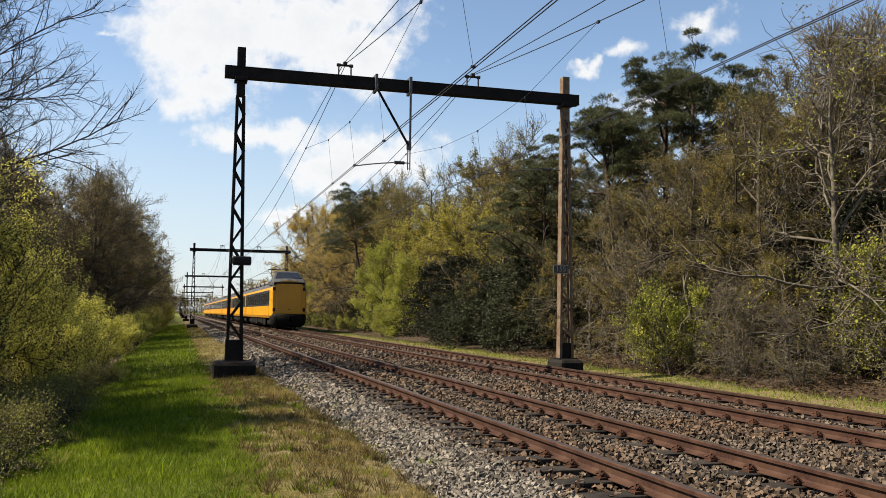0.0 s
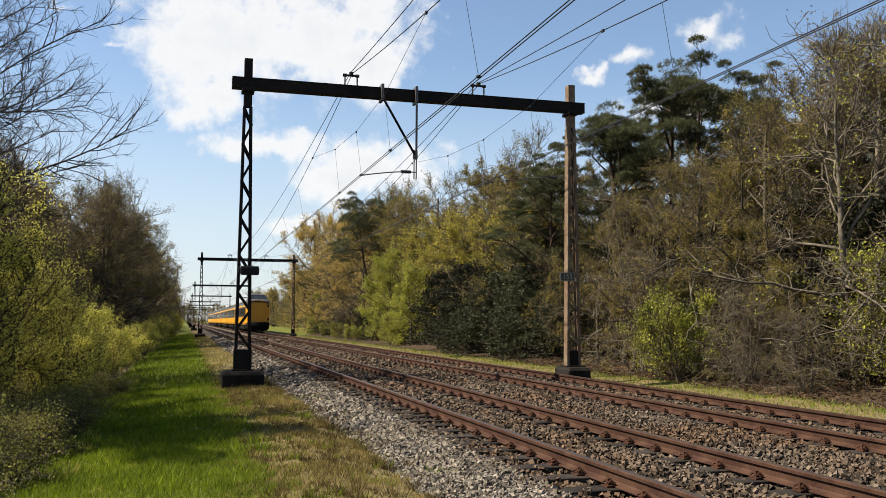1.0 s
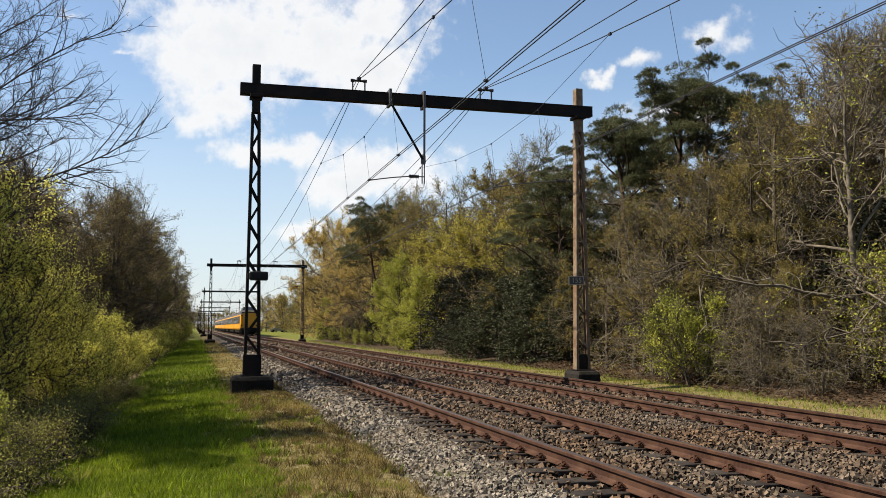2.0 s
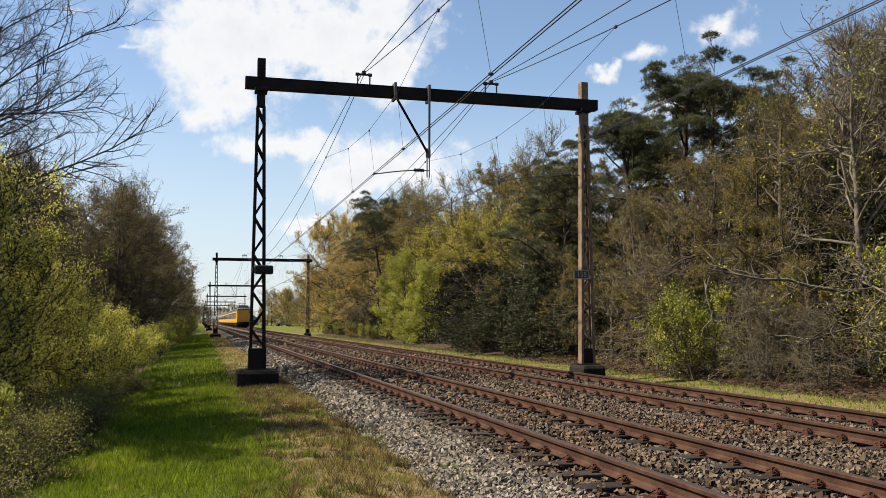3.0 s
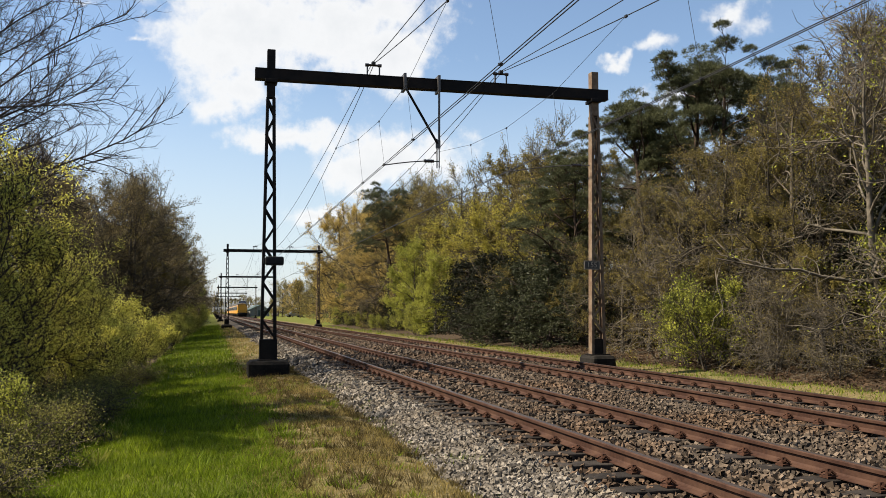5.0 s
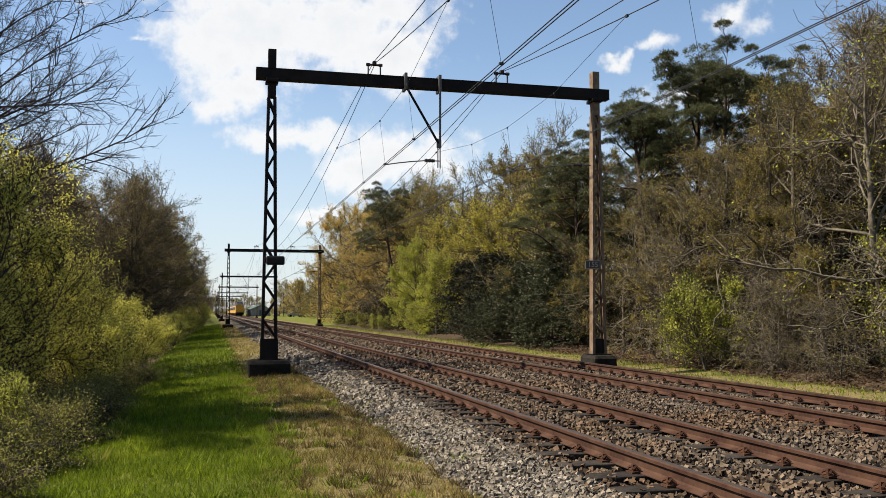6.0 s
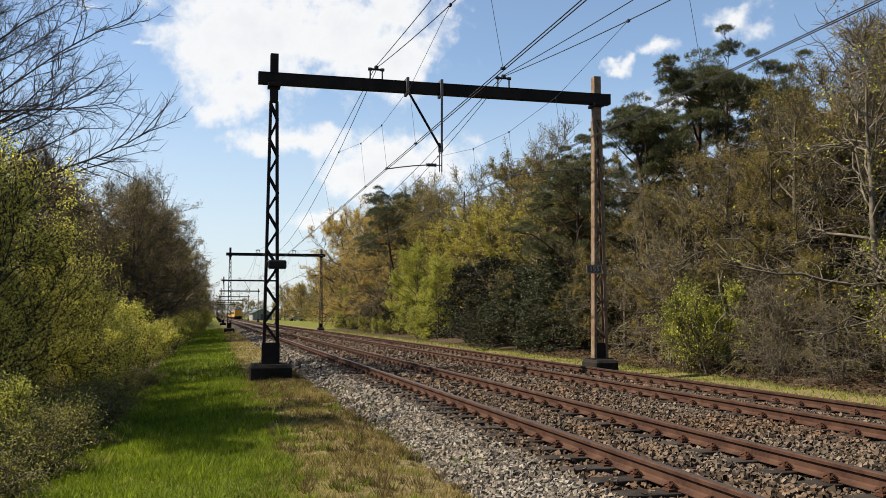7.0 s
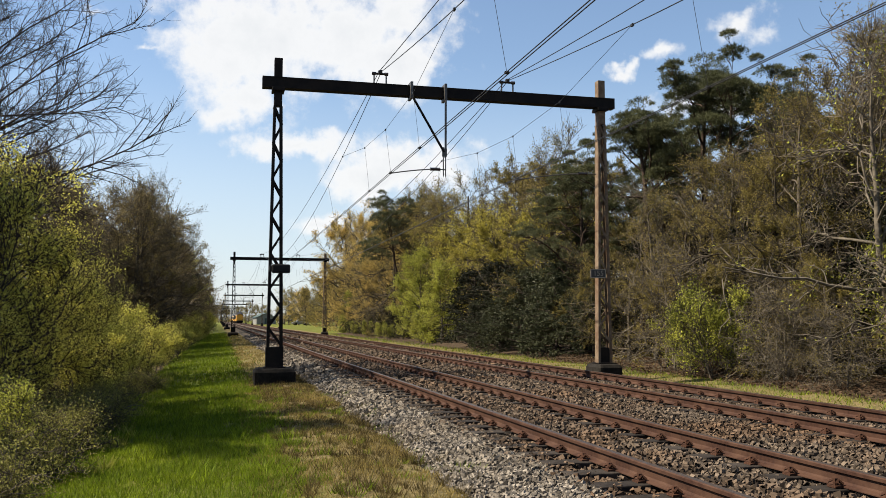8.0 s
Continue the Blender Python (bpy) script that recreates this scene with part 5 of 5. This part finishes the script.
def ragged(edge, width):
    """Keeps what lies before a wavering edge."""
    return lambda x, y: np.array([a + noise.noise((b * 0.9, 2.0, 1.0)) * 0.35 + noise.noise((a * 3, b * 3, 1.0)) * 0.3 < edge for a, b in zip(x, y)]) | (np.random.default_rng(4).random(len(x)) < width)


def build_tufts(rng, n, x0, x1, y0, y1, mat, name, label, count=26, h=0.07, w=0.0045):
    """Clumps of bent blades."""
    cx, cy = rng.uniform(x0, x1, n), rng.uniform(y0, y1, n)
    size = rng.uniform(0.5, 1.6, n)
    k = np.repeat(np.arange(n), count)
    a, r = rng.uniform(0, 6.28, len(k)), rng.random(len(k)) * 0.06 * size[k]
    x, y = cx[k] + np.cos(a) * r, cy[k] + np.sin(a) * r
    z = np.maximum(ground_z(x), np.where(x > 2.2, bed_z(x), -9)) - 0.01
    o = np.stack([x, y, z], -1)
    b = rng.uniform(0, 6.28, len(k))
    side = np.stack([np.cos(b), np.sin(b), 0 * b], -1) * w
    hh = h * size[k] * rng.uniform(0.5, 1.2, len(k))
    tip = np.stack([np.cos(a) * hh * 0.6, np.sin(a) * hh * 0.6, hh], -1) + rng.normal(0, 0.015, (len(k), 3))
    v = np.stack([o - side, o + side, o + tip], 1).reshape(-1, 3)
    ob = put(name, mesh(name, v, np.arange(len(v)).reshape(-1, 3), mat))
    tagged(ob, label, "grass", kind="stuff")


def build_grass():
    rng = np.random.default_rng(77)
    for n, x0, x1, y0, y1, h, w in ((9000, -2.3, 1.7, -5, 6.5, 0.08, 0.012), (60000, -2.3, 1.4, 6.5, 13, 0.075, 0.005), (36000, -2.2, 1.35, 13, 24, 0.09, 0.008), (18000, -2.0, 1.6, 24, 55, 0.12, 0.014), (9000, -1.8, 1.5, 55, 110, 0.16, 0.03), (3800, 11.1, 12.6, 11, 40, 0.09, 0.009), (1800, 11.0, 12.8, 40, 100, 0.12, 0.02)):
        ob = put("grass", blades(rng, n, x0, x1, y0, y1, h, w, GRASS, "grass", ragged(0.85 if y0 < 13 else 0.75, 0.05) if x1 < 5 else None))
        tagged(ob, "short bright green turf of the verge", "grass", kind="stuff")
    for n, x0, x1, y0, y1, h, w, lev in ((60000, 0.35, 2.25, 6.5, 24, 0.05, 0.005, -0.25), (8000, 0.7, 2.2, 24, 55, 0.09, 0.012, -0.1), (3500, 0.6, 2.2, 55, 110, 0.12, 0.025, -0.1), (6000, 10.5, 12.6, 11, 50, 0.06, 0.008, -0.15)):
        ob = put("dry_grass", blades(rng, n, x0, x1, y0, y1, h, w, GRASS_DRY, "dry_grass", patchy(1.7, lev, 4.0)))
        tagged(ob, "straw-coloured dry grass along the ballast", "grass", kind="stuff")
    build_tufts(rng, 800, 0.75, 2.5, 6.5, 26, TUSSOCK, "grass_tufts", "brown tussocks of dry grass at the ballast's foot", h=0.085)
    build_tufts(rng, 130, 1.0, 2.6, 6.5, 20, GRASS, "green_tufts", "scattered green tussocks at the ballast's foot", h=0.08)
    build_tufts(rng, 260, -2.2, 1.0, 6.5, 22, GRASS, "tall_grass_tufts", "taller green grass tufts in the turf", h=0.12, w=0.006)
    build_tufts(rng, 70, -2.0, -1.2, 10.5, 30, LEAF_LIME, "verge_weeds", "bright green broad-leaved weeds at the edge of the turf", h=0.13, w=0.014)
    # fallen leaves under the wood's edge
    n = 9000
    x, y = rng.uniform(12.2, 17, n), rng.uniform(10, 34, n)
    c = np.stack([x, y, ground_z(x) + 0.03 + rng.uniform(0, 0.03, n)], -1)
    ob = put("leaf_litter", leaf_mesh("leaf_litter", rng, c, 0.05, LITTER, flat=0.7))
    tagged(ob, "brown fallen leaves under the wood's edge", "leaf litter", kind="stuff")


def build_fallen_branch():
    b = thing("fallen_branch", "pale fallen branch lying on the leaf litter", "branch", pose(15.0, 16.9, float(ground_z(15.0)) + 0.06, 0, 0, 150))
    rng = np.random.default_rng(61)
    stem = wander(rng, (-1.3, 0, 0.02), (1, 0.05, 0.09), 2.7, 7, 0.09, 0.0)
    v, f = tubes([(stem, np.linspace(0.045, 0.012, 8), 6)])
    put("stem", mesh("stem", v, f, BARK_PALE, True), b)
    for t, s in ((0.35, 1), (0.55, -1), (0.75, 1)):
        p, d = along(stem, t)
        side = wander(rng, p, d + np.array([0, s * 0.8, 0.25]), 0.8, 4, 0.12, 0.0)
        v, f = tubes([(side, np.linspace(0.02, 0.005, 5), 4)])
        put("side_branch", mesh("side_branch", v, f, BARK_PALE, True), b)


def build_hut():
    h = thing("trackside_hut", "small grey-white hut with a dark green gabled roof", "hut", pose(14.5, 300, float(ground_z(14.5)), 0, 0, 12))
    w, d, e, r = 3.2, 2.6, 2.3, 3.7
    v = [(-w, -d, 0), (w, -d, 0), (w, d, 0), (-w, d, 0), (-w, -d, e), (w, -d, e), (w, d, e), (-w, d, e), (0, -d, r), (0, d, r)]
    f = [(0, 1, 5, 8, 4), (1, 2, 6, 5), (2, 3, 7, 9, 6), (3, 0, 4, 7), (3, 2, 1, 0)]
    put("wall", mesh("wall", v, f, HUT_WALL), h)
    for s in (-1, 1):
        part("roof", bar(bmesh.new(), (s * (w + 0.35), 0, e - 0.1), (0, 0, r + 0.06), 2 * d + 0.7, 0.12, (s * 0.4, 0, 1)), HUT_ROOF, h)
    part("door", box(bmesh.new(), -0.5, -d - 0.05, 0.05, 0.5, -d - 0.005, 2.05, 0.02), HUT_ROOF, h)
    part("window", box(bmesh.new(), 1.2, -d - 0.04, 1.0, 2.3, -d - 0.005, 1.8, 0.02), GLASSY, h)


def build_car(paint, label, x, y, turn):
    c = thing("parked_car", label, "car", pose(x, y, float(ground_z(x)), 0, 0, turn), group="cars by the meadow")
    prof = [(-2.1, 0.3), (-2.15, 0.75), (-1.25, 0.92), (-0.6, 1.42), (0.9, 1.45), (1.75, 0.98), (2.1, 0.9), (2.12, 0.35)]
    v, f, _ = loft([[(px, s * 0.85 * (0.82 if pz > 1.2 else 1), pz) for px, pz in prof] for s in (-1, 1)])
    put("body", mesh("body", v, f, paint), c)
    for s in (-1, 1):
        part("side_window", bar(bmesh.new(), (-0.75, s * 0.80, 1.15), (1.2, s * 0.80, 1.15), 0.34, 0.04), GLASSY, c)
        for px in (-1.3, 1.3):
            bm = bmesh.new()
            bmesh.ops.create_cone(bm, cap_ends=True, segments=16, radius1=0.31, radius2=0.31, depth=0.2, matrix=Matrix.Translation((px, s * 0.78, 0.31)) @ Matrix.Rotation(math.pi / 2, 4, "X"))
            part("wheel", bm, UNDER, c)


wood = build_right_wood()
build_left_wood(wood)
build_distance(wood)
build_fallen_branch()
build_hut()
build_car(CAR_SILVER, "silver car parked beside the meadow", 20.4, 232, 8)
build_car(CAR_WHITE, "white car parked near the hut", 19.5, 290, 95)
build_grass()


def motions():
    """The train leaves at an even thirty-eight metres a second."""
    walk(train, [(t, pose(C2, 69.4 + 37.9 * t, 0)) for t in (0.0, 1.0, 2.0, 3.0, 4.0, 5.0, 6.0, 7.0, 8.0)])


motions()
